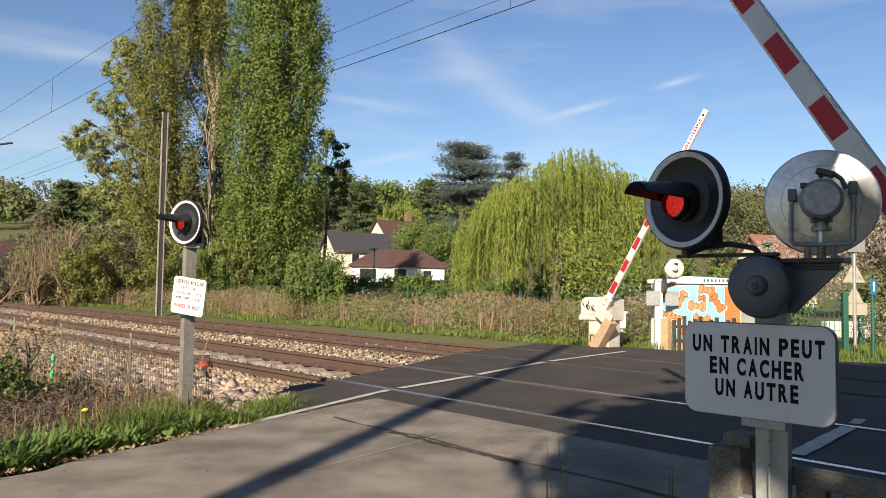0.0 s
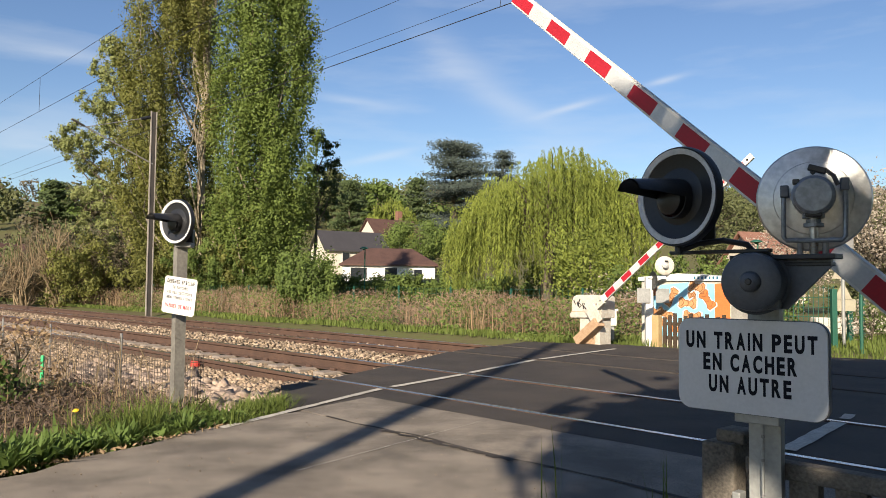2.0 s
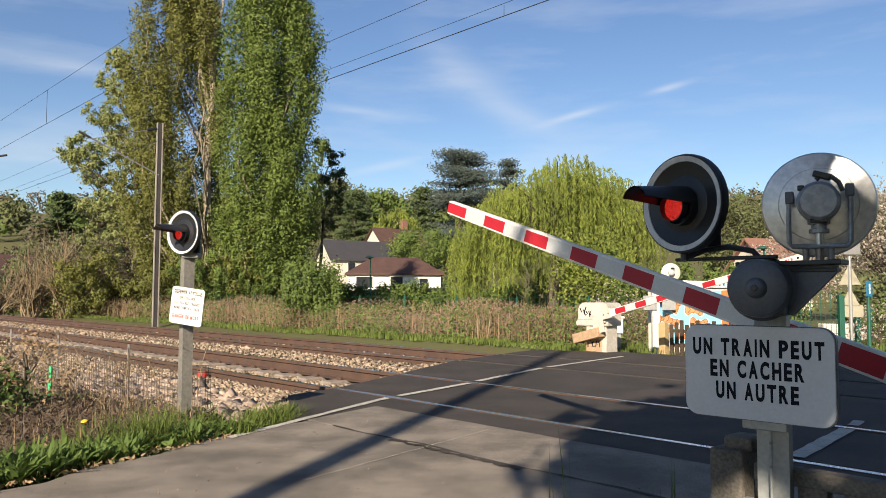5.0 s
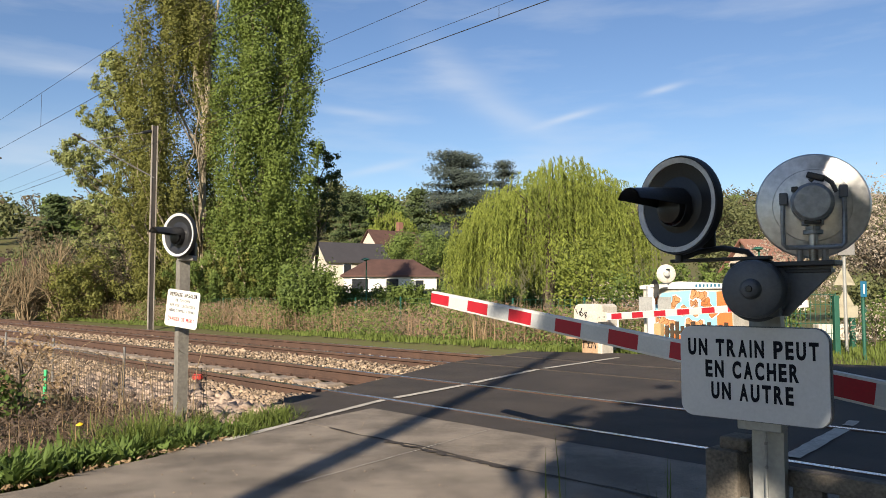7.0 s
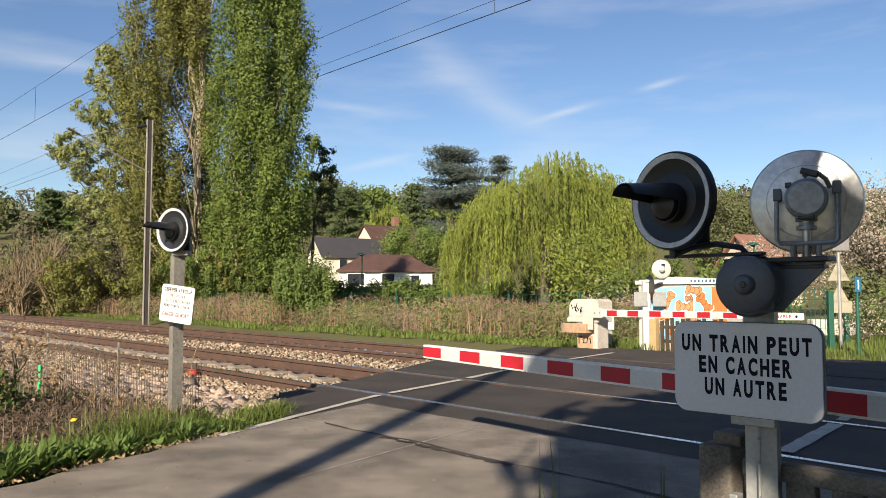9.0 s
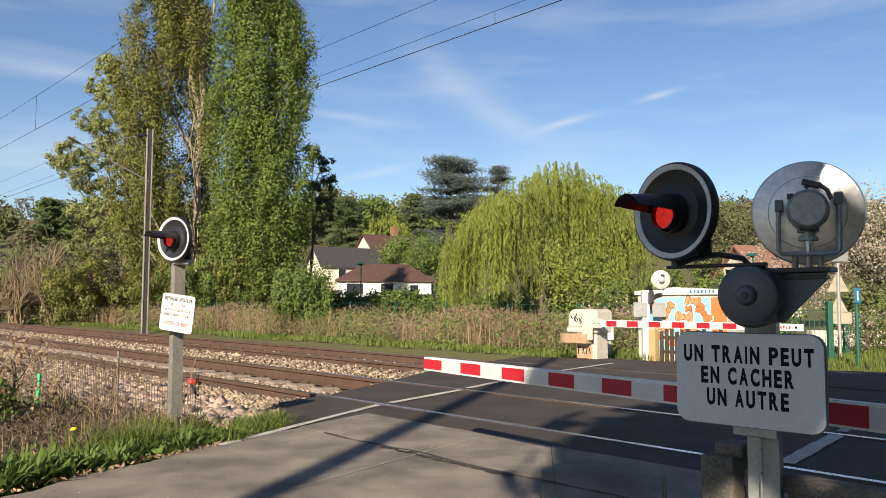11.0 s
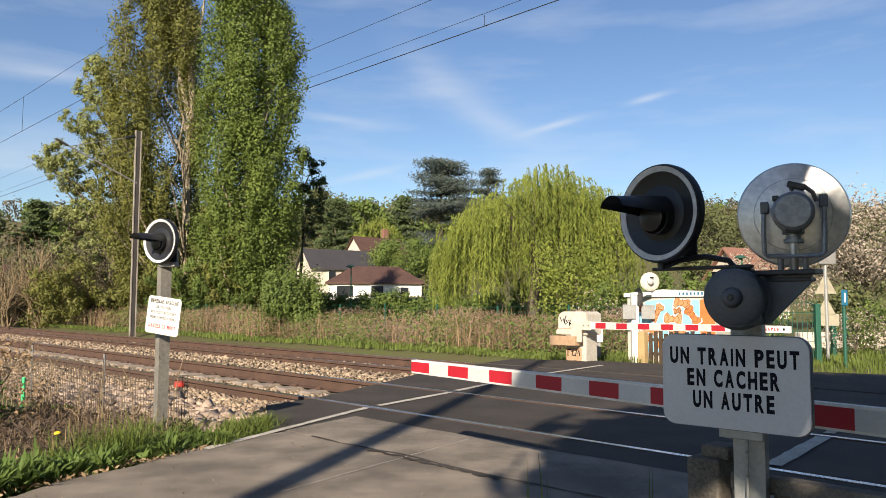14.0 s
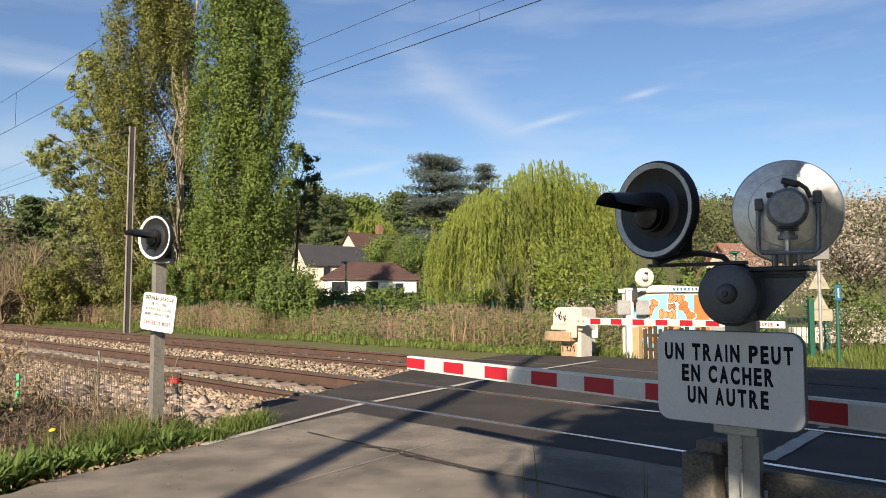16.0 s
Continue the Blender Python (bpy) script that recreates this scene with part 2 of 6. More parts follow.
M["timber_dark"] = material("dark_timber", (0.085, 0.06, 0.04), 0.9, 0, (0.045, 0.032, 0.022), 6, 50, 0.3)
M["flower"] = material("yellow_petals", (0.75, 0.5, 0.02), 0.6, 0, (0.6, 0.38, 0.01), 10, 50, 0)
M["green_paint"] = material("green_paint", (0.02, 0.11, 0.07), 0.55, 0.1, (0.014, 0.075, 0.048), 5, 40, 0.05)
M["wire"] = material("rusty_wire", (0.11, 0.085, 0.06), 0.7, 0.3, (0.06, 0.045, 0.035), 10, 60, 0)
M["cable"] = material("contact_wire", (0.05, 0.05, 0.05), 0.6, 0.5, (0.03, 0.03, 0.03), 10, 60, 0)
M["render"] = material("pale_render", (0.62, 0.56, 0.46), 0.9, 0, (0.5, 0.44, 0.36), 0.6, 8, 0.1)
M["white_render"] = material("white_render", (0.75, 0.73, 0.68), 0.9, 0, (0.62, 0.6, 0.55), 0.6, 8, 0.1)
M["roof_dark"] = material("dark_slates", (0.055, 0.05, 0.052), 0.7, 0, (0.035, 0.032, 0.034), 1.5, 12, 0.2)
M["roof_brown"] = material("brown_tiles", (0.12, 0.066, 0.052), 0.8, 0, (0.065, 0.038, 0.032), 1.2, 10, 0.3)
M["brick"] = material("red_brick", (0.27, 0.14, 0.1), 0.85, 0, (0.18, 0.09, 0.065), 2, 20, 0.2)
M["glass"] = material("window_glass", (0.03, 0.035, 0.04), 0.1, 0, (0.02, 0.022, 0.026), 2, 5, 0)
M["cream"] = material("cream_steel", (0.62, 0.58, 0.5), 0.6, 0, (0.42, 0.37, 0.3), 4, 30, 0.08)
M["rust_light"] = material("rust_stained_cream", (0.5, 0.36, 0.23), 0.75, 0, (0.33, 0.19, 0.1), 9, 50, 0.15)
M["blue_spray"] = material("light_blue_spray", (0.28, 0.58, 0.72), 0.6, 0, (0.24, 0.5, 0.64), 5, 40, 0)
M["orange_spray"] = material("orange_spray", (0.72, 0.2, 0.05), 0.6, 0, (0.6, 0.15, 0.04), 5, 40, 0)
M["brown_spray"] = material("ochre_spray", (0.6, 0.33, 0.15), 0.6, 0, (0.42, 0.19, 0.07), 9, 40, 0)
M["sienna_spray"] = material("dark_sienna_spray", (0.3, 0.12, 0.04), 0.6, 0, (0.22, 0.08, 0.03), 9, 40, 0)
M["timber_pale"] = material("pale_timber", (0.5, 0.36, 0.18), 0.85, 0, (0.36, 0.25, 0.12), 6, 50, 0.2)
M["notice_grey"] = material("grey_notice_back", (0.34, 0.34, 0.32), 0.6, 0.1, (0.24, 0.24, 0.23), 5, 40, 0.05)
M["blue_sign"] = material("blue_sign_face", (0.012, 0.1, 0.17), 0.5, 0, (0.012, 0.13, 0.24), 5, 30, 0)
M["sign_back"] = material("sign_back_tan", (0.42, 0.38, 0.27), 0.6, 0.2, (0.34, 0.3, 0.22), 5, 30, 0)
M["red_plastic"] = material("red_plastic", (0.55, 0.06, 0.04), 0.5, 0, (0.4, 0.04, 0.03), 5, 40, 0)


# ---- mesh helpers ----
def link(name, mesh, mat, parent=None, label=""):
    ob = new(name, mesh)
    if mat and not mesh.materials:
        mesh.materials.append(mat)
    if parent:
        ob.parent = parent
    if label:
        ob["label"] = label
    return ob


def part(name, bm, mat, parent=None, label="", smooth=False):
    """Link a bmesh as one mesh object under a thing or under a part."""
    me = bpy.data.meshes.new(name)
    bmesh.ops.recalc_face_normals(bm, faces=bm.faces)
    bm.to_mesh(me)
    bm.free()
    if smooth:
        me.polygons.foreach_set("use_smooth", [True] * len(me.polygons))
        me.set_sharp_from_angle(angle=radians(38))
    return link(name, me, mat, parent, label)


def thing(name, label, category, m=None, group="", kind=""):
    """An Empty that parents the parts of one thing."""
    ob = new(name)
    ob.empty_display_size = 0.1
    if m is not None:
        ob.matrix_basis = m
    return tagged(ob, label, category, group, kind)


def box(size, at=(0, 0, 0), bevel=0.0, rot=None, bm=None, seg=2):
    bm2 = bmesh.new()
    bmesh.ops.create_cube(bm2, size=1.0)
    bmesh.ops.scale(bm2, vec=size, verts=bm2.verts)
    if bevel:
        bmesh.ops.bevel(bm2, geom=bm2.edges[:], offset=bevel, segments=seg, affect="EDGES", profile=0.5)
    m = Matrix.Translation(at) @ (rot.to_4x4() if rot else Matrix())
    bmesh.ops.transform(bm2, matrix=m, verts=bm2.verts)
    return join(bm, bm2)


def join(bm, bm2):
    if bm is None:
        return bm2
    me = bpy.data.meshes.new("tmp")
    bm2.to_mesh(me)
    bm2.free()
    bm.from_mesh(me)
    bpy.data.meshes.remove(me)
    return bm


def rod(a, b, r, r2=None, seg=12, bm=None, cap=True):
    a, b = Vector(a), Vector(b)
    bm2 = bmesh.new()
    d = b - a
    bmesh.ops.create_cone(bm2, cap_ends=cap, segments=seg, radius1=r, radius2=r if r2 is None else r2, depth=d.length)
    m = Matrix.Translation((a + b) / 2) @ d.to_track_quat("Z", "Y").to_matrix().to_4x4()
    bmesh.ops.transform(bm2, matrix=m, verts=bm2.verts)
    return join(bm, bm2)


def lathe(profile, seg=40, bm=None, m=None):
    """Turn a profile of (radius, height) about z."""
    bm2 = bmesh.new()
    rings = []
    for r, h in profile:
        if r < 1e-6:
            rings.append([bm2.verts.new((0, 0, h))])
        else:
            rings.append([bm2.verts.new((r * cos(2 * pi * i / seg), r * sin(2 * pi * i / seg), h)) for i in range(seg)])
    for p, q in zip(rings, rings[1:]):
        for i in range(seg):
            j = (i + 1) % seg
            if len(p) == 1 and len(q) > 1:
                bm2.faces.new((p[0], q[i], q[j]))
            elif len(q) == 1 and len(p) > 1:
                bm2.faces.new((p[i], p[j], q[0]))
            elif len(p) > 1:
                bm2.faces.new((p[i], p[j], q[j], q[i]))
    if m is not None:
        bmesh.ops.transform(bm2, matrix=m, verts=bm2.verts)
    return join(bm, bm2)


def prism(outline, depth, m=None, bm=None):
    """Push a flat outline in xy along z."""
    bm2 = bmesh.new()
    lo = [bm2.verts.new((x, y, 0)) for x, y in outline]
    hi = [bm2.verts.new((x, y, depth)) for x, y in outline]
    bm2.faces.new(list(reversed(lo)))
    bm2.faces.new(hi)
    n = len(outline)
    for i in range(n):
        bm2.faces.new((lo[i], lo[(i + 1) % n], hi[(i + 1) % n], hi[i]))
    if m is not None:
        bmesh.ops.transform(bm2, matrix=m, verts=bm2.verts)
    return join(bm, bm2)


def tube(points, radii, seg=7, bm=None):
    """A bent, tapering tube through the points."""
    bm2 = bmesh.new()
    rings = []
    pts = [Vector(p) for p in points]
    for i, p in enumerate(pts):
        d = (pts[min(i + 1, len(pts) - 1)] - pts[max(i - 1, 0)]).normalized()
        q = d.to_track_quat("Z", "Y").to_matrix()
        r = radii[i] if hasattr(radii, "__len__") else radii
        rings.append([bm2.verts.new(p + q @ Vector((r * cos(2 * pi * k / seg), r * sin(2 * pi * k / seg), 0))) for k in range(seg)])
    for a, b in zip(rings, rings[1:]):
        for k in range(seg):
            bm2.faces.new((a[k], a[(k + 1) % seg], b[(k + 1) % seg], b[k]))
    bm2.faces.new(list(reversed(rings[0])))
    bm2.faces.new(rings[-1])
    return join(bm, bm2)


def rounded(w, h, r, n=5):
    pts = []
    for cx_, cy_, a0 in ((w / 2 - r, h / 2 - r, 0), (-w / 2 + r, h / 2 - r, 90), (-w / 2 + r, -h / 2 + r, 180), (w / 2 - r, -h / 2 + r, 270)):
        for i in range(n + 1):
            a = radians(a0 + 90 * i / n)
            pts.append((cx_ + r * cos(a), cy_ + r * sin(a)))
    return pts


def mesh_np(name, verts, faces):
    """A mesh from numpy arrays: verts (n,3), faces (m,k)."""
    me = bpy.data.meshes.new(name)
    k = faces.shape[1]
    me.vertices.add(len(verts))
    me.vertices.foreach_set("co", verts.astype(np.float32).ravel())
    me.loops.add(faces.size)
    me.loops.foreach_set("vertex_index", faces.astype(np.int32).ravel())
    me.polygons.add(len(faces))
    me.polygons.foreach_set("loop_start", np.arange(0, faces.size, k, dtype=np.int32))
    me.update(calc_edges=True)
    return me


def leaves_mesh(name, pts, size, rng, aspect=0.55, down=0.0, jitter=0.4, out=None):
    """Small four-cornered leaves at pts (down: how far they hang; out: the way the tuft's surface looks there)."""
    n = len(pts)
    a = rng.normal(size=(n, 3))
    a[:, 2] = a[:, 2] * (1 - down) - down * 2.5
    a /= np.linalg.norm(a, axis=1)[:, None]
    # leaves turn their faces half towards the light
    face = rng.normal(size=(n, 3)) + 0.75 * np.array([-0.26, -0.86, 0.62])
    if out is not None:
        face = 0.6 * rng.normal(size=(n, 3)) + 1.5 * out + 0.35 * np.array([-0.26, -0.86, 0.62])
    b = np.cross(a, face)
    b /= np.linalg.norm(b, axis=1)[:, None] + 1e-9
    if out is not None:
        a = np.cross(face, b)
        a /= np.linalg.norm(a, axis=1)[:, None] + 1e-9
    sz = (size * (1 + jitter * (rng.random(n) * 2 - 1)))[:, None]
    v = np.empty((n, 4, 3))
    v[:, 0] = pts - a * sz * 0.5
    v[:, 1] = pts + b * sz * aspect * 0.5
    v[:, 2] = pts + a * sz * 0.5
    v[:, 3] = pts - b * sz * aspect * 0.5
    f = np.arange(n * 4).reshape(n, 4)
    return mesh_np(name, v.reshape(-1, 3), f)


def tufts(centres, radii, k, rng, squash=1.0, shell=0.5):
    """k leaves round each centre, thickest towards the tuft's skin: places and outward ways."""
    c, r = np.repeat(np.asarray(centres, float), k, 0), np.repeat(np.asarray(radii, float), k)[:, None]
    d = rng.normal(size=(len(c), 3))
    d /= np.linalg.norm(d, axis=1)[:, None]
    q = (shell + (1 - shell) * rng.random(len(c)))[:, None] * (1 + 0.28 * np.clip(rng.normal(size=(len(c), 1)), -1.5, 1.8))
    return c + d * q * r * np.array([1, 1, squash]), d


def blades_mesh(name, base, height, width, lean, rng):
    """Thin bent blades of two faces: base (n,3)."""
    n = len(base)
    ang = rng.random(n) * 2 * pi
    side = np.stack([np.cos(ang), np.sin(ang), np.zeros(n)], 1)
    tip = np.stack([-np.sin(ang), np.cos(ang), np.zeros(n)], 1) * (lean * (rng.random(n) - 0.3))[:, None]
    h = height * (0.5 + rng.random(n)) if np.isscalar(height) else height * (0.6 + 0.8 * rng.random(n))
    w = width * (0.6 + 0.8 * rng.random(n))
    up = np.array([0, 0, 1.0])
    v = np.empty((n, 5, 3))
    v[:, 0] = base - side * w[:, None] / 2
    v[:, 1] = base + side * w[:, None] / 2
    mid = base + up * (h * 0.55)[:, None] + tip * (h * 0.35)[:, None]
    v[:, 2] = mid + side * w[:, None] * 0.4
    v[:, 3] = mid - side * w[:, None] * 0.4
    v[:, 4] = base + up * (h * 0.95)[:, None] + tip * h[:, None]
    i = np.arange(n)[:, None] * 5
    tri = np.concatenate([i + np.array([[0, 1, 2]]), i + np.array([[0, 2, 3]]), i + np.array([[3, 2, 4]])])
    return mesh_np(name, v.reshape(-1, 3), tri)


# ---- ground, one sheet ----
HILL_Y = (-900, 48, 80, 100, 130, 220, 300, 420, 900)
HILL_Z = (-0.12, -0.12, 1.3, 3.6, 8.5, 22.0, 33.0, 38.0, 38.0)


def left_edge(l):
    """s of the road's left edge line."""
    return 5.04 + (l - 2.62) * 0.276 if l > 2.62 else 5.04 + (l - 2.62) * 0.36


def deck_end(l):
    """s where the crossing's dark deck gives way to ballast."""
    return left_edge(l) + np.interp(l, (3.3, 4.1, 5.4, 7.3, 8.1, 11), (0.12, 1.3, 1.33, 1.95, 2.1, 2.1))


def ground_z(x, y):
    s, l = -sin(TURN) * x + cos(TURN) * y, cos(TURN) * x + sin(TURN) * y
    z = float(np.interp(y, HILL_Y, HILL_Z))
    z += 0.05 * noise.noise(Vector((x * 0.3, y * 0.3, 0))) + (2.5 * noise.noise(Vector((x * 0.01, y * 0.01, 3))) if y > 60 else 0)
    beside = s - left_edge(min(max(l, -3), 12))  # metres beyond the road's left edge
    if beside < 0.06 and -4 < s and -12 < l < 14:
        return -0.16  # under the road
    if -12 < l < 2.9:
        z = -0.05 - 0.03 * min(beside, 3) + 0.04 * noise.noise(Vector((x * 1.5, y * 1.5, 0)))
    if 2.9 <= l <= 12.2 and abs(s) < 400:
        # ballast shoulder and bed
        z = float(np.interp(l, (2.9, 3.7, 4.2, 10.6, 11.3, 12.2), (-0.30, -0.27, -0.235, -0.235, -0.3, -0.14)))
    return z


def spread_axis(lo, hi, near, n):
    u = np.linspace(np.arcsinh(lo / near), np.arcsinh(hi / near), n)
    return np.sinh(u) * near


def make_ground():
    xs, ys = spread_axis(-1500, 1500, 1.6, 220), spread_axis(-300, 2200, 2.2, 240)
    ys = ys + 5.0
    v = np.array([(x, y, ground_z(x, y)) for y in ys for x in xs])
    nx = len(xs)
    i = (np.arange(len(ys) - 1)[:, None] * nx + np.arange(nx - 1)[None, :]).ravel()
    ob = link("ground", mesh_np("ground", v, np.stack([i, i + 1, i + nx + 1, i + nx], 1)), M["soil"])
    tagged(ob, "grassy ground with brown soil patches rising to a wooded hill", "ground", kind="structure")


def slab(name, corners, z, depth, mat, label, category="road", parent=None):
    """A flat slab on the plan: corners as (s, l)."""
    pts = [sl(s, l) for s, l in corners]
    bm = prism([(p.x, p.y) for p in pts], depth, Matrix.Translation((0, 0, z - depth)))
    ob = part(name, bm, mat, parent)
    if parent is None:
        tagged(ob, label, category, kind="structure")
    return ob


NEAR, GAUGE, GAP = 4.79, 1.505, 2.02
RAILS = (NEAR, NEAR + GAUGE, NEAR + GAUGE + GAP, NEAR + 2 * GAUGE + GAP)


def make_road():
    """Road and crossing deck in strips between the rails, with flange grooves left open."""
    right = -6.0
    near = [(left_edge(l) + 0.07 * (l > 2.4) + 0.05 * sin(l * 9) * (l < 2.6) + 0.03 * sin(l * 23), l) for l in np.arange(-8, 3.45, 0.25)]
    slab("road", near + [(left_edge(3.42) + 0.02, 3.42), (right, 3.42), (right, -8)], 0.0, 0.12, M["asphalt_old"], "worn light grey asphalt road leading to the crossing")
    slab("road", [(left_edge(3.42) + 0.06, 3.423), (left_edge(4.3) + 0.06, 4.3), (right, 4.3), (right, 3.423)], 0.002, 0.12, M["asphalt_old"], "light grey asphalt strip before the rails")
    slab("road", [(left_edge(3.3) + 0.09, 3.3), (deck_end(3.6), 3.6), (deck_end(3.9), 3.9), (deck_end(4.1), 4.1), (deck_end(4.3), 4.3), (left_edge(4.3) + 0.063, 4.3), (left_edge(3.42) + 0.063, 3.42)], -0.003, 0.3, M["asphalt_dark"], "dark asphalt shoulder of the crossing beside the edge line")
    edges = [4.303, RAILS[0] - 0.04, RAILS[0] + 0.085, RAILS[1] - 0.085, RAILS[1] + 0.04, RAILS[2] - 0.04, RAILS[2] + 0.085, RAILS[3] - 0.085, RAILS[3] + 0.04, 10.9]
    for a, b in zip(edges[0::2], edges[1::2]):
        ea, eb = deck_end(a), deck_end(b)
        slab("road", [(ea, a), (eb, b), (right, b), (right, a)], -0.004, 0.3, M["asphalt_dark"], "dark asphalt deck of the level crossing between rails")
    slab("road", [(deck_end(10.9), 10.903), (left_edge(12.0) + 0.5, 11.8), (4.9, 12.1), (2.5, 13.0), (-8, 13.6), (right - 6, 10.903)], -0.006, 0.12, M["asphalt_dark"], "dark asphalt road beyond the crossing")


def line_strip(a, b, w, z, name="road_line", jag=0.006):
    """A painted line from a to b on the plan, with worn edges."""
    rng = random.Random(int(a[0] * 100))
    n = max(3, int((Vector(b) - Vector(a)).length / 0.12))
    bm = bmesh.new()
    d = (Vector(b) - Vector(a)).normalized()
    side = Vector((-d.y, d.x))
    rows = []
    for i in range(n + 1):
        p = Vector(a).lerp(Vector(b), i / n)
        q1, q2 = p + side * (w / 2 + rng.uniform(-jag, jag)), p - side * (w / 2 + rng.uniform(-jag, jag))
        rows.append([bm.verts.new(sl(q.x, q.y, z)) for q in (q1, q2)])
    for r1, r2 in zip(rows, rows[1:]):
        bm.faces.new((r1[0], r1[1], r2[1], r2[0]))
    ob = part(name, bm, M["line_paint"])
    tagged(ob, "worn white painted line along the road edge", "road marking", kind="structure")


def make_rails():
    prof = [(-0.075, -0.172), (0.075, -0.172), (0.075, -0.162), (0.012, -0.145), (0.009, -0.05), (0.036, -0.038), (0.036, -0.006), (0.028, 0), (-0.028, 0), (-0.036, -0.006), (-0.036, -0.038), (-0.009, -0.05), (-0.012, -0.145), (-0.075, -0.162)]
    for k, l in enumerate(RAILS):
        dz = 0.0 if k < 2 else -0.02
        bm = bmesh.new()
        rows = [[bm.verts.new(sl(s, l + a, z + dz)) for a, z in prof] for s in (-140, 0, 40, 120, 320)]
        for r1, r2 in zip(rows, rows[1:]):
            for i in range(len(prof)):
                bm.faces.new((r1[i], r1[(i + 1) % len(prof)], r2[(i + 1) % len(prof)], r2[i]))
        ob = part("rail", bm, M["rust"])
        tagged(ob, "rusty brown steel rail with a polished running head", "rail", group="rails of the double track")
        bm = bmesh.new()
        rows = [[bm.verts.new(sl(s, l + a, z + dz)) for a, z in ((-0.029, 0.0005), (0.029, 0.0005), (0.029, 0.002), (-0.029, 0.002))] for s in (-140, 0, 40, 120, 320)]
        for r1, r2 in zip(rows, rows[1:]):
            for i in range(4):
                bm.faces.new((r1[i], r1[(i + 1) % 4], r2[(i + 1) % 4], r2[i]))
        part("running_surface", bm, M["railhead"], ob, "polished bright running surface")


def make_sleepers():
    for c in ((RAILS[0] + RAILS[1]) / 2, (RAILS[2] + RAILS[3]) / 2):
        s0 = deck_end(c) + 0.4
        proto = None
        for i in range(70):
            s = s0 + 0.6 * i
            if proto is None:
                proto = thing("sleeper", "grey brown concrete railway sleeper in ballast", "sleeper", track_frame(s, c, -0.172 - 0.02 * (c > 7)), group="sleepers")
                for y in (-0.78, 0.78):
                    part("block", box((0.26, 0.78, 0.2), (0, y, -0.095), 0.02), M["sleeper"], proto)
                part("tie_bar", box((0.06, 0.9, 0.06), (0, 0, -0.08), 0.005), M["rust"], proto)
                for y in (-0.7525, 0.7525):
                    for d in (-0.11, 0.11):
                        part("clip", box((0.1, 0.05, 0.045), (0, y + d, 0.02), 0.012), M["rust"], proto)
            else:
                copy_thing(proto, track_frame(s, c, -0.172 - 0.02 * (c > 7)))


def stones(name, pts, size, rng, mat):
    """Angular stones: squashed, shaken octahedra at pts."""
    n = len(pts)
    base = np.array([(1, 0, 0), (-1, 0, 0), (0, 1, 0), (0, -1, 0), (0, 0, 1), (0, 0, -1)], float)
    tri = np.array([(0, 2, 4), (2, 1, 4), (1, 3, 4), (3, 0, 4), (2, 0, 5), (1, 2, 5), (3, 1, 5), (0, 3, 5)])
    r = size * (0.55 + 0.9 * rng.random((n, 1, 1)))
    v = base[None] + rng.normal(scale=0.28, size=(n, 6, 3))
    ang = rng.random((n, 3)) * 6.28
    ca, sa, cb, sb = np.cos(ang[:, 0]), np.sin(ang[:, 0]), np.cos(ang[:, 1]), np.sin(ang[:, 1])
    x, y, z = v[..., 0].copy(), v[..., 1].copy(), v[..., 2].copy()
    x, y = x * ca[:, None] - y * sa[:, None], x * sa[:, None] + y * ca[:, None]
    y, z = y * cb[:, None] - z * sb[:, None], y * sb[:, None] + z * cb[:, None]
    v = np.stack([x, y, z * 0.8], -1) * r + pts[:, None]
    f = (np.arange(n)[:, None, None] * 6 + tri[None]).reshape(-1, 3)
    return link(name, mesh_np(name, v.reshape(-1, 3), f), mat)


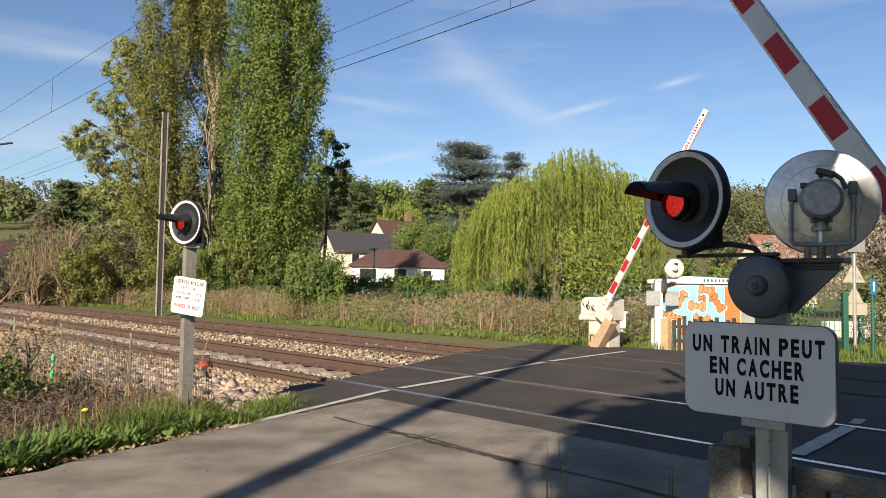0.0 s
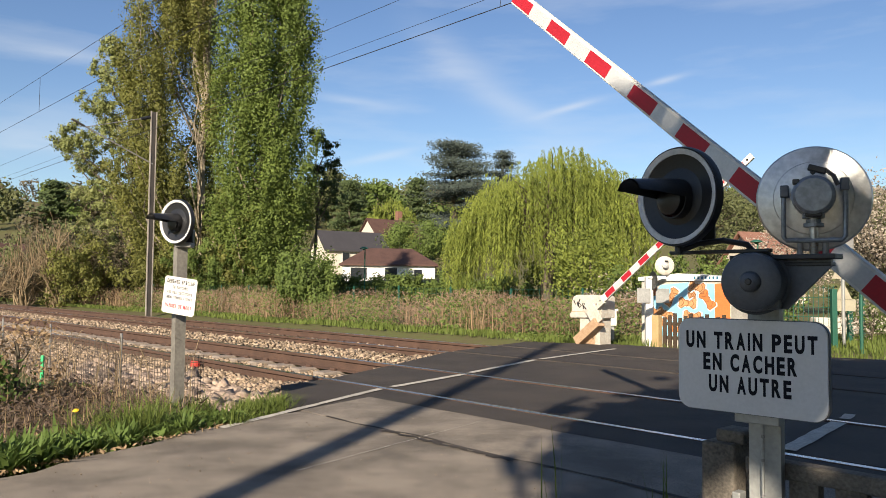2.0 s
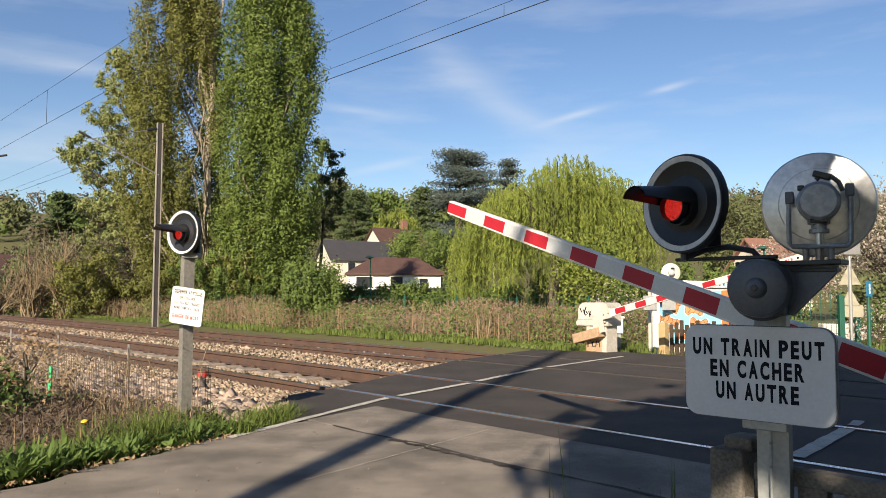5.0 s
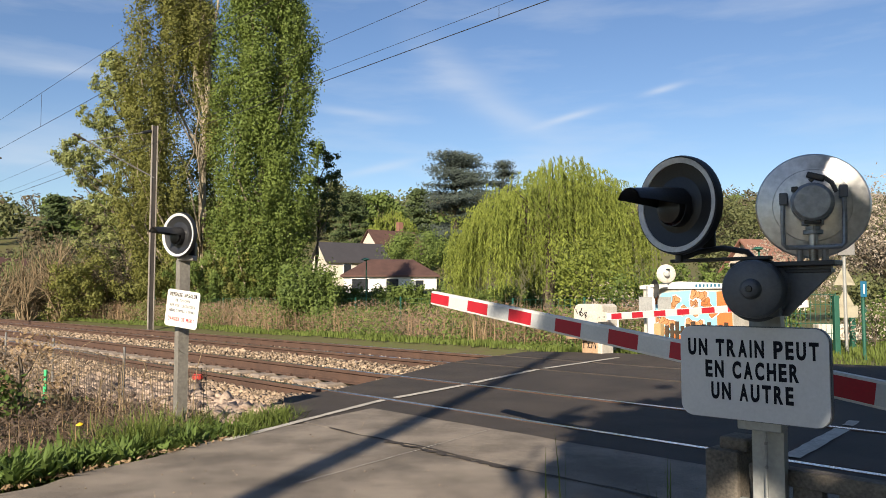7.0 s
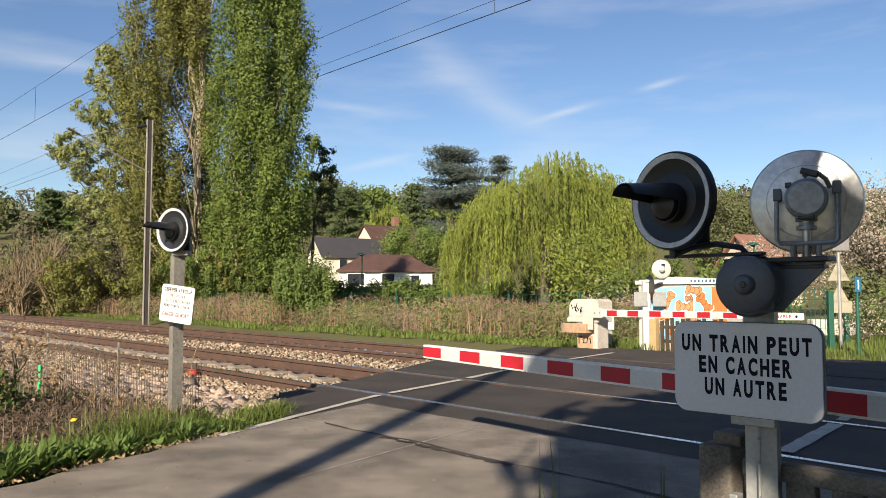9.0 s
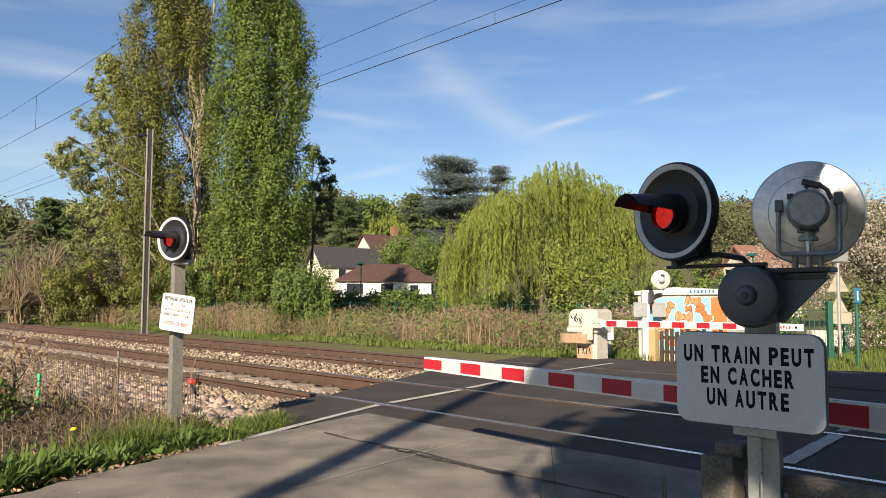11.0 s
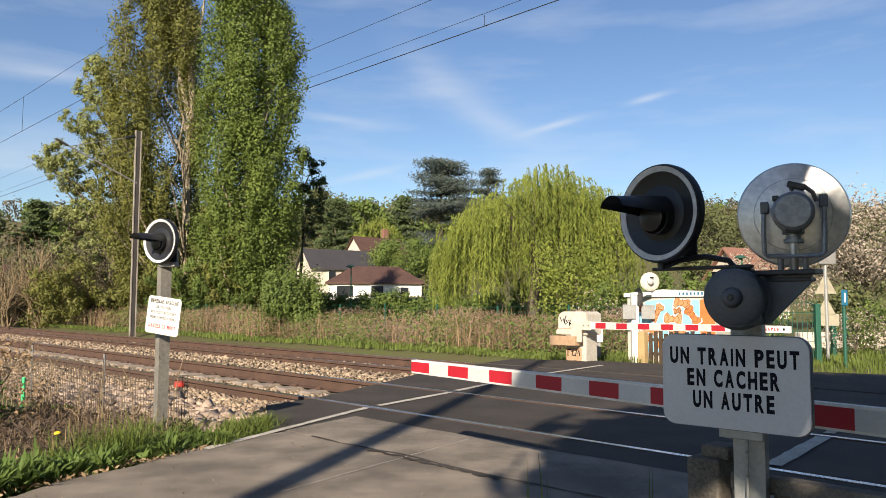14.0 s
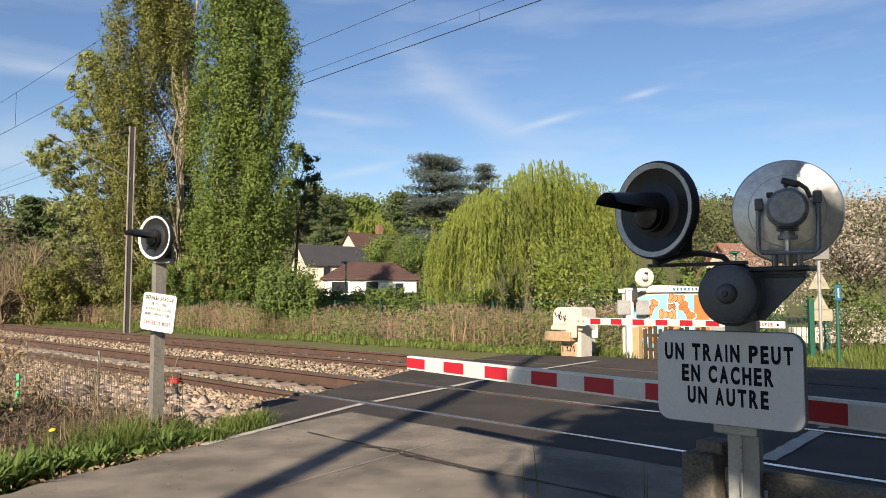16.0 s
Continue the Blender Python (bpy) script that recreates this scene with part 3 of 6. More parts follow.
def make_ballast():
    rng = np.random.default_rng(5)
    out = []

    def strip(l0, l1, s1, n, z0, z1):
        s = 5.4 + (s1 - 5.4) * rng.random(n) ** 1.7
        l = l0 + (l1 - l0) * rng.random(n)
        keep = s > np.array([deck_end(v) for v in np.maximum(l, 3.4)]) + 0.04 + 0.05 * np.sin(l * 11)
        s, l = s[keep], l[keep]
        z = np.interp(l, (l0, l1), (z0, z1)) + 0.03 * rng.random(len(s))
        ends = np.array([deck_end(v) for v in np.maximum(l, 3.4)])
        z += (-0.05 - z).clip(0) * np.clip(1.15 - 1.6 * (s - ends), 0, 1)  # heaped against the deck
        out.append((s, l, z))

    strip(3.0, 3.9, 26, 9000, -0.29, -0.2)
    strip(3.9, 4.7, 34, 13000, -0.2, -0.13)
    strip(4.9, 6.2, 34, 9000, -0.24, -0.24)
    strip(6.4, 8.2, 48, 10000, -0.14, -0.14)
    strip(8.4, 9.7, 48, 6500, -0.22, -0.22)
    strip(9.9, 11.1, 48, 6500, -0.15, -0.25)
    s, l, z = (np.concatenate(c) for c in zip(*out))
    a, c = np.array(ALONG), np.array(ACROSS)
    pts = s[:, None] * a + l[:, None] * c
    pts[:, 2] = z
    ob = stones("ballast", pts, 0.034, rng, M["ballast"])
    tagged(ob, "pale brown crushed stone ballast along the track", "ballast", kind="stuff")
    # heap of larger pale rocks behind the wire mesh
    n = 1500
    s, l = 6.1 + 5.5 * rng.random(n), 3.02 + 0.95 * rng.random(n)
    pts = s[:, None] * a + l[:, None] * c
    pts[:, 2] = -0.26 + 0.1 * (l - 3) + 0.1 * rng.random(n) * np.sin((s - 6.1) / 5.5 * pi)
    tagged(stones("rocks", pts, 0.075, rng, M["rock"]), "heap of pale pinkish broken rocks beside the ballast", "rocks", kind="stuff")
    # bed under the stones
    bm = bmesh.new()
    prof = ((2.95, -0.33), (3.9, -0.27), (4.3, -0.25), (10.7, -0.25), (11.4, -0.3))
    rows = []
    for s in (4.9, 60, 320):
        rows.append([bm.verts.new(sl(s + (l - 2.62) * 0.276 * (s < 5) + 0.55 * (s < 5), l, z)) for l, z in prof])
    for r1, r2 in zip(rows, rows[1:]):
        for i in range(len(prof) - 1):
            bm.faces.new((r1[i], r1[i + 1], r2[i + 1], r2[i]))
    ob = part("ballast_bed", bm, M["ballast_bed"])
    tagged(ob, "packed ballast bed under the double track", "ballast", kind="structure")


make_ground()
make_road()
for a, b, w in (((5.02, 2.58), (5.93, 4.72), 0.072), ((5.97, 4.9), (6.31, 6.22), 0.085), ((6.38, 6.4), (6.95, 8.25), 0.085), ((6.98, 8.42), (7.4, 10.85), 0.085), ((2.08, 4.9), (2.25, 6.22), 0.11), ((2.28, 6.42), (2.33, 6.7), 0.08)):
    line_strip(a, b, w, 0.004)
make_rails()
make_sleepers()
make_ballast()


# ---- signal parts ----
def face_pose(at, heading, tilt=0.0):
    """A pose whose local z looks along heading (degrees in plan), x level, y up."""
    a = radians(heading)
    n = Vector((cos(a), sin(a), tan(radians(tilt)))).normalized()
    right = Vector((0, 0, 1)).cross(n).normalized()
    up = n.cross(right)
    return Matrix.Translation(at) @ Matrix((right, up, n)).transposed().to_4x4()


def letters(text, size, m, mat, parent, name="lettering", space=1.0, bold=0.0, width=1.0, align="CENTER", span=None, extra=0.0):
    """Raised lettering from the built-in font as a mesh."""
    cu = bpy.data.curves.new(name, "FONT")
    cu.body, cu.size, cu.align_x, cu.align_y = text, size, align, "CENTER"
    cu.extrude, cu.offset, cu.space_character = 0.0006, bold + extra * size, space
    tmp = bpy.data.objects.new("tmp", cu)
    scene.collection.objects.link(tmp)
    me = bpy.data.meshes.new_from_object(tmp.evaluated_get(bpy.context.evaluated_depsgraph_get()))
    bpy.data.objects.remove(tmp)
    bpy.data.curves.remove(cu)
    me.materials.clear()
    co = np.empty(len(me.vertices) * 3, np.float32)
    me.vertices.foreach_get("co", co)
    co = co.reshape(-1, 3)
    lo, hi = co.min(0), co.max(0)
    if span:
        fit_ = Matrix.Diagonal((span / (hi[0] - lo[0]), size / (hi[1] - lo[1]), 1, 1)) @ Matrix.Translation((-(lo[0] + hi[0]) / 2, -(lo[1] + hi[1]) / 2, 0))
        me.transform(m @ fit_)
    else:
        me.transform(m @ Matrix.Diagonal((width, 1, 1, 1)))
    return link(name, me, mat, parent)


def words(text, size, m, mat, parent, span, gap=0.55):
    """One line of writing, each letter a mesh of its own, spread over span."""
    adv = {"I": 0.42, "M": 1.25, "N": 1.05, " ": gap, "E": 0.86, "L": 0.8, "F": 0.82}
    w = [adv.get(c, 1.0) for c in text]
    unit = span / sum(w)
    x = -span / 2
    for c, a in zip(text, w):
        if c != " ":
            letters(c, size, m @ Matrix.Translation((x + a * unit / 2, 0, 0)), mat, parent, "letter", bold=0.0, span=a * unit * (0.42 if c == "I" else 0.76), extra=0.042)
        x += a * unit


ROTORS = []


def signal_head(parent, m, radius, back_box=True):
    """A round black target with pale rim band, long hood and a lens turned to imitate flashing; local z is the way it
    faces.
    """
    R = radius

    def put(bm):
        bmesh.ops.transform(bm, matrix=m, verts=bm.verts)
        return bm

    head = part("target", put(lathe([(0, -0.012), (R * 0.9, -0.018), (R, -0.03), (R * 1.005, -0.012), (R * 0.985, 0.0), (R * 0.93, -0.001), (R * 0.8, -0.012), (R * 0.32, -0.02), (0.001, -0.02)], 56)), M["black"], parent, "matt black round target board", True)
    ring = lathe([(R * 0.955, 0.0), (R * 0.955, 0.003), (R * 0.85, -0.003), (R * 0.85, -0.008)], 56)
    part("rim_band", put(ring), M["ring"], head, "off-white painted rim band", True)
    # hood: a long half tube, dropping and narrowing to its lip
    bm = bmesh.new()
    r0 = R * 0.36
    seg, n = 18, 8
    for off in (0.0, -0.006):
        rows = []
        for i in range(n + 1):
            f = i / n
            z = -0.01 + f * R * 1.4
            r = (r0 + off) * (1 - 0.18 * f)
            span = radians(98 - 24 * f)
            rows.append([bm.verts.new((r * sin(-span + 2 * span * k / seg), r * cos(-span + 2 * span * k / seg) - 0.05 * R * f, z)) for k in range(seg + 1)])
        for r1, r2 in zip(rows, rows[1:]):
            for k in range(seg):
                bm.faces.new((r1[k], r1[k + 1], r2[k + 1], r2[k]))
    part("hood", put(bm), M["black"], head, "long black sun hood", True)
    part("lamp_case", put(lathe([(0, -0.11), (R * 0.36, -0.1), (R * 0.42, -0.06), (R * 0.42, -0.02), (R * 0.40, -0.015)], 36)), M["dark_grey"], head, "grey lamp case", True)
    # collar added to hold back the glow of the turned-away lens
    part("glow_collar", put(lathe([(R * 0.335, -0.02), (R * 0.335, 0.022), (R * 0.355, 0.022), (R * 0.355, -0.02)], 36, None, Matrix.Translation((0, -0.09 * R, 0)))), M["black"], head, "", True)
    # thin rotor added in the throat imitates flashing: glowing lens before, dark cup behind
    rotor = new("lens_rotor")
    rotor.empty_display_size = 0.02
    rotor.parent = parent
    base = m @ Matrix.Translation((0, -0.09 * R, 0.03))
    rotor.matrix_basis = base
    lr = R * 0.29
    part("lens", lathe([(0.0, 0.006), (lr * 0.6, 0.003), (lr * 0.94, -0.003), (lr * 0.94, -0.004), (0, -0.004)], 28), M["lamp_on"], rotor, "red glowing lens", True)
    # added cup that covers the glow while the lamp counts as off
    part("glow_cup", lathe([(0.0, -0.02), (lr * 0.6, -0.017), (lr, -0.006), (lr, 0.02), (lr * 0.95, 0.02), (lr * 0.95, -0.006), (0, -0.006)], 28), M["black"], rotor, "dark cup added to hide the lens's glow when turned away", True)
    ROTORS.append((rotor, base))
    return head


def bolt(parent, at, axis=(0, 0, 1), r=0.008, mat="galv_dark"):
    a = Vector(axis).normalized() * 0.008
    return part("bolt", rod(Vector(at), Vector(at) + a, r, seg=6), M[mat], parent)


def post_channel(parent, at, heading, z0, z1, w, d, mat):
    """A folded channel post: web with two lips, its web facing along heading."""
    a = radians(heading)
    n, r = Vector((cos(a), sin(a), 0)), Vector((-sin(a), cos(a), 0))
    t = 0.006
    outline = [(-w / 2, 0), (w / 2, 0), (w / 2, -d), (w / 2 - t, -d), (w / 2 - t, -t), (-w / 2 + t, -t), (-w / 2 + t, -d), (-w / 2, -d)]
    m = Matrix((r, n, Vector((0, 0, 1)))).transposed().to_4x4()
    bm = prism(outline, z1 - z0, Matrix.Translation(Vector(at) + Vector((0, 0, z0))) @ m)
    return part("post", bm, mat, parent)


def make_left_signal():
    at = Vector((-2.07, 6.07, 0))
    t = thing("crossing_signal", "grey steel post with a black flashing lamp and white warning plate", "crossing signal")
    post_channel(t, at + Vector((-0.015, 0, 0)), -46, -0.2, 1.30, 0.085, 0.07, M["post_grey"])
    signal_head(t, face_pose(Vector((-2.12, 5.99, 1.49)), -118), 0.178)
    part("bracket", box((0.13, 0.1, 0.04), at + Vector((0, 0, 1.31)), 0.008), M["galv_dark"], t)
    part("cable_box", box((0.06, 0.07, 0.13), at + Vector((0.03, 0.04, 1.37)), 0.01), M["black"], t)
    m = face_pose(Vector((-2.05, 5.93, 0.91)), -112) @ pose(0, 0, 0, 0, 0, -7)
    plate = part("warning_plate", prism(rounded(0.315, 0.285, 0.024), 0.004, m), M["white"], t, "white enamel plate with red and grey lettering")
    lines = (("DEFENSE ABSOLUE", 0.031, 0.106, "text_dark", 0.27), ("DE TOUCHER", 0.022, 0.062, "text_grey", 0.15), ("AUX FILS ELECTRIQUES", 0.022, 0.022, "text_grey", 0.25), ("MEME TOMBES A TERRE", 0.022, -0.018, "text_grey", 0.25), ("DANGER DE MORT", 0.032, -0.082, "text_red", 0.26))
    for text, size, y, mat, wd in lines:
        words(text, size, m @ Matrix.Translation((0, y, 0.0045)), M[mat], plate, wd)
    for z in (0.2, 0.45, 0.66):
        bolt(t, at + Vector((-0.055, 0, z)), (-0.5, -0.9, 0))


def make_near_signal():
    """The signal with two heads back to back, gong and notice plate."""
    t = thing("crossing_signal", "steel post with two round flashing lamps, gong and grey notice", "crossing signal")
    at = Vector((1.105, 2.70, 0))
    post_channel(t, at, -124, -0.1, 1.12, 0.104, 0.07, M["galv"])
    part("post_rib", rod((1.085, 2.668, -0.05), (1.085, 2.668, 0.6), 0.006, seg=8), M["galv"], t)
    # notice plate, parallel to the track
    m = face_pose(Vector((1.012, 2.60, 0.741)), -133.5)
    plate = part("notice_plate", prism(rounded(0.498, 0.312, 0.045, 7), 0.022, m @ Matrix.Translation((0, 0, -0.022))), M["sign_grey"], t, "grey notice plate with black capital letters")
    rim = prism(rounded(0.504, 0.318, 0.048, 7), 0.016, m @ Matrix.Translation((0, 0, -0.0245)))
    part("plate_edge", rim, M["dark_grey"], plate, "dark folded plate edge")
    for text, y, span in (("UN TRAIN PEUT", 0.084, 0.448), ("EN CACHER", 0.011, 0.322), ("UN AUTRE", -0.063, 0.284)):
        words(text, 0.059, m @ Matrix.Translation((0, y, 0.0006)), M["text_dark"], plate, span)
    part("plate_bracket", box((0.15, 0.03, 0.035), (0, 0, 0), 0.004, face_pose((0, 0, 0), -134.7).to_3x3() @ Matrix.Rotation(radians(90), 3, "X"), None), M["galv"], t).matrix_basis = Matrix.Translation((1.05, 2.62, 0.568))
    # gong
    gm = face_pose(Vector((0.985, 2.50, 1.025)), -122)
    gong = part("gong", lathe([(0, 0.05), (0.025, 0.05), (0.03, 0.045), (0.034, 0.024), (0.08, 0.021), (0.091, 0.014), (0.095, -0.002), (0.098, -0.06), (0.108, -0.066), (0.104, -0.075), (0, -0.075)], 56, None, gm), M["dark_grey"], t, "dark grey dome gong", True)
    part("gong_nut", lathe([(0, 0.062), (0.009, 0.062), (0.011, 0.056), (0.011, 0.048), (0, 0.048)], 12, None, gm), M["black"], gong)
    part("gong_boss", lathe([(0, 0.0555), (0.018, 0.0555), (0.026, 0.05), (0.026, 0.04), (0, 0.04)], 28, None, gm), M["dark_grey"], gong, "", True)
    part("gong_case", box((0.14, 0.11, 0.17), (0, 0, 0), 0.014, face_pose((0, 0, 0), -122).to_3x3()), M["dark_grey"], t, "dark cast case behind the gong").matrix_basis = Matrix.Translation((1.05, 2.585, 0.99))
    # arm plate and gusset that carry the two heads
    ax = Vector((0.685, -0.729, 0))
    rot = Matrix((ax, Vector((0.729, 0.685, 0)), Vector((0, 0, 1)))).transposed()
    part("arm_plate", box((0.34, 0.07, 0.016), Vector((1.10, 2.52, 1.106)), 0.003, rot), M["black"], t)
    gus = prism([(-0.06, 0.0), (0.14, 0.0), (0.14, -0.02), (-0.0, -0.16), (-0.06, -0.16)], 0.012, Matrix.Translation((1.115, 2.525, 1.097)) @ Matrix((ax, Vector((0, 0, 1)), Vector((-0.729, -0.685, 0)))).transposed().to_4x4())
    part("gusset", gus, M["dark_grey"], t)
    part("gusset_edge", box((0.21, 0.04, 0.012), Vector((1.14, 2.50, 1.083)), 0.002, rot), M["black"], t)
    # bent cable from the gong case to the black head
    pts = [(0.80, 2.66, 1.13), (0.86, 2.64, 1.155), (0.93, 2.60, 1.165), (1.0, 2.57, 1.15), (1.04, 2.56, 1.10)]
    part("cable", tube(pts, 0.010, 8), M["black"], t, "black bent cable", True)
    part("cable_arm", box((0.36, 0.03, 0.012), Vector((0.93, 2.64, 1.128)), 0.003, rot), M["black"], t)
    part("head_stem", rod((0.80, 2.66, 1.12), (0.80, 2.66, 1.2), 0.014), M["black"], t)
    signal_head(t, face_pose(Vector((0.780, 2.63, 1.316)), -146), 0.171)
    part("stem_lug", box((0.05, 0.05, 0.07), (0.90, 2.67, 1.20), 0.008), M["black"], t)
    # the other head, seen from behind
    bm_ = face_pose(Vector((1.195, 2.515, 1.30)), -115)
    R = 0.174

    def back(bm):
        bmesh.ops.transform(bm, matrix=bm_, verts=bm.verts)
        return bm

    tgt = part("target", back(lathe([(0, 0.014), (0.08, 0.012), (0.118, 0.005), (0.12, 0.001), (R * 0.97, -0.008), (R, -0.018), (R * 0.985, -0.024), (0.1, -0.012), (0, -0.008)], 60)), M["lamp_grey"], t, "grey painted back of a round target", True)
    case = part("lamp_case", back(lathe([(0, 0.115), (0.052, 0.113), (0.06, 0.106), (0.06, 0.085), (0.065, 0.082), (0.065, 0.068), (0.056, 0.064), (0.062, 0.012), (0, 0.012)], 40)), M["lamp_case"], tgt, "round lamp case with clamp lid", True)
    part("lamp_stem", back(rod((0, -0.185, 0.05), (0, -0.055, 0.05), 0.013)), M["lamp_grey"], tgt, "", True)
    for y0, y1, r in ((-0.098, -0.086, 0.03), (-0.084, -0.074, 0.022), (-0.07, -0.056, 0.033)):
        part("stem_collar", back(rod((0, y0, 0.05), (0, y1, 0.05), r, seg=20)), M["lamp_case"], tgt)
    part("clamp_screw", back(box((0.05, 0.012, 0.02), (0, -0.062, 0.09), 0.003)), M["black"], tgt)
    part("yoke", back(tube([(-0.086, 0.015, 0.06), (-0.088, -0.06, 0.06), (-0.088, -0.128, 0.06), (-0.08, -0.14, 0.06), (0.0, -0.142, 0.06), (0.08, -0.14, 0.06), (0.09, -0.128, 0.06), (0.092, -0.05, 0.06), (0.092, 0.03, 0.06)], 0.0075, 8)), M["lamp_case"], tgt, "bent yoke round the lamp case", True)
    for x, y in ((-0.084, 0.018), (0.09, 0.035)):
        part("yoke_pivot", back(box((0.026, 0.04, 0.036), (x, y, 0.055), 0.004)), M["dark_grey"], tgt)
    part("latch", back(tube([(-0.005, 0.07, 0.08), (0.012, 0.085, 0.085), (0.035, 0.08, 0.085), (0.058, 0.06, 0.085), (0.07, 0.03, 0.085)], 0.007, 6)), M["black"], tgt, "black spring latch", True)
    part("latch", back(box((0.055, 0.02, 0.022), (0.012, 0.082, 0.088), 0.004, Matrix.Rotation(radians(-18), 3, "Z"))), M["black"], tgt)
    part("lug", back(box((0.02, 0.016, 0.03), (-0.05, 0.045, 0.085), 0.003)), M["black"], tgt)
    for x in (-0.04, 0.0, 0.034):
        part("mount_pin", back(rod((x, -0.205, 0.05), (x, -0.14, 0.05), 0.010 if x else 0.013)), M["galv_dark"] if x else M["rust_light"], tgt)
    for z in (0.5, 0.42, 0.3):
        bolt(t, (1.085, 2.665, z), (-0.5, -0.8, 0), 0.006)


make_left_signal()
make_near_signal()

# ---- barriers ----
ARM_TURN = radians(3.5)


def arm_base(pivot, heading):
    a = heading
    x, z = Vector((cos(a), sin(a), 0)), Vector((0, 0, 1))
    y = z.cross(x)
    return Matrix.Translation(pivot) @ Matrix((x, y, z)).transposed().to_4x4()


def barrier_arm(label, base, reach, h0, h1, pitch, count, plain_end=0.0, start=0.25, thick=0.045):
    """A tapering beam along local x with red plates; the tip is at reach."""
    t = thing("boom_barrier", label, "barrier", base, group="boom barriers")

    def half(x):
        return (h0 + (h1 - h0) * x / reach) / 2

    bm = bmesh.new()
    rows = []
    for x in (start, reach):
        h = half(x)
        rows.append([bm.verts.new((x, y, z)) for y, z in ((-thick / 2, -h), (thick / 2, -h), (thick / 2, h), (-thick / 2, h))])
    for i in range(4):
        bm.faces.new((rows[0][i], rows[0][(i + 1) % 4], rows[1][(i + 1) % 4], rows[1][i]))
    bm.faces.new(rows[0]), bm.faces.new(rows[1])
    bmesh.ops.bevel(bm, geom=bm.edges[:], offset=0.004, segments=2, affect="EDGES")
    part("beam", bm, M["white"], t, "white lacquered aluminium beam")
    for side in (-1, 1):
        for k in range(count * 2):
            x1 = reach - 0.004 - plain_end - k * pitch / 2
            x0 = x1 - pitch / 2
            if x0 < start:
                break
            e = 0.007 if k % 2 == 0 else 0.0075
            bm = bmesh.new()
            y = side * (thick / 2 + 0.0015)
            vs = []
            for x in (x0, x1):
                h = half(x) - 0.011
                vs += [bm.verts.new((x, y, -h)), bm.verts.new((x, y, h))]
            bm.faces.new((vs[0], vs[1], vs[3], vs[2]))
            r = bmesh.ops.extrude_face_region(bm, geom=bm.faces[:])
            for v in r["geom"]:
                if isinstance(v, bmesh.types.BMVert):
                    v.co.y -= side * 0.001
            part("stripe_red" if k % 2 == 0 else "stripe_pale", bm, M["red"] if k % 2 == 0 else M["silver"], t)
    return t


NEAR_BASE = arm_base(sl(0.492, 3.112, 0.57), TURN + pi / 2 + ARM_TURN * -1)
FAR_BASE = arm_base(sl(8.25, 11.40, 0.635), TURN - pi / 2 - 0.1)
near_arm = barrier_arm("red and white striped barrier arm of the near side", NEAR_BASE, 3.19, 0.108, 0.083, 0.355, 9)
far_arm = barrier_arm("slim red and white barrier arm of the far side", FAR_BASE, 3.9, 0.125, 0.10, 0.455, 6, plain_end=1.0)


def stroke(parent, pts, m, mat, r=0.011, name="scrawl"):
    """A sprayed stroke: a flattened line through points of the face."""
    bm = bmesh.new()
    rows = []
    P = [Vector((x, y)) for x, y in pts]
    for i, p in enumerate(P):
        d = (P[min(i + 1, len(P) - 1)] - P[max(i - 1, 0)]).normalized()
        n = Vector((-d.y, d.x)) * r
        rows.append([bm.verts.new((*(p + n), 0)), bm.verts.new((*(p - n), 0))])
    for a, c in zip(rows, rows[1:]):
        bm.faces.new((a[0], a[1], c[1], c[0]))
    bmesh.ops.transform(bm, matrix=m, verts=bm.verts)
    return part(name, bm, mat, parent)


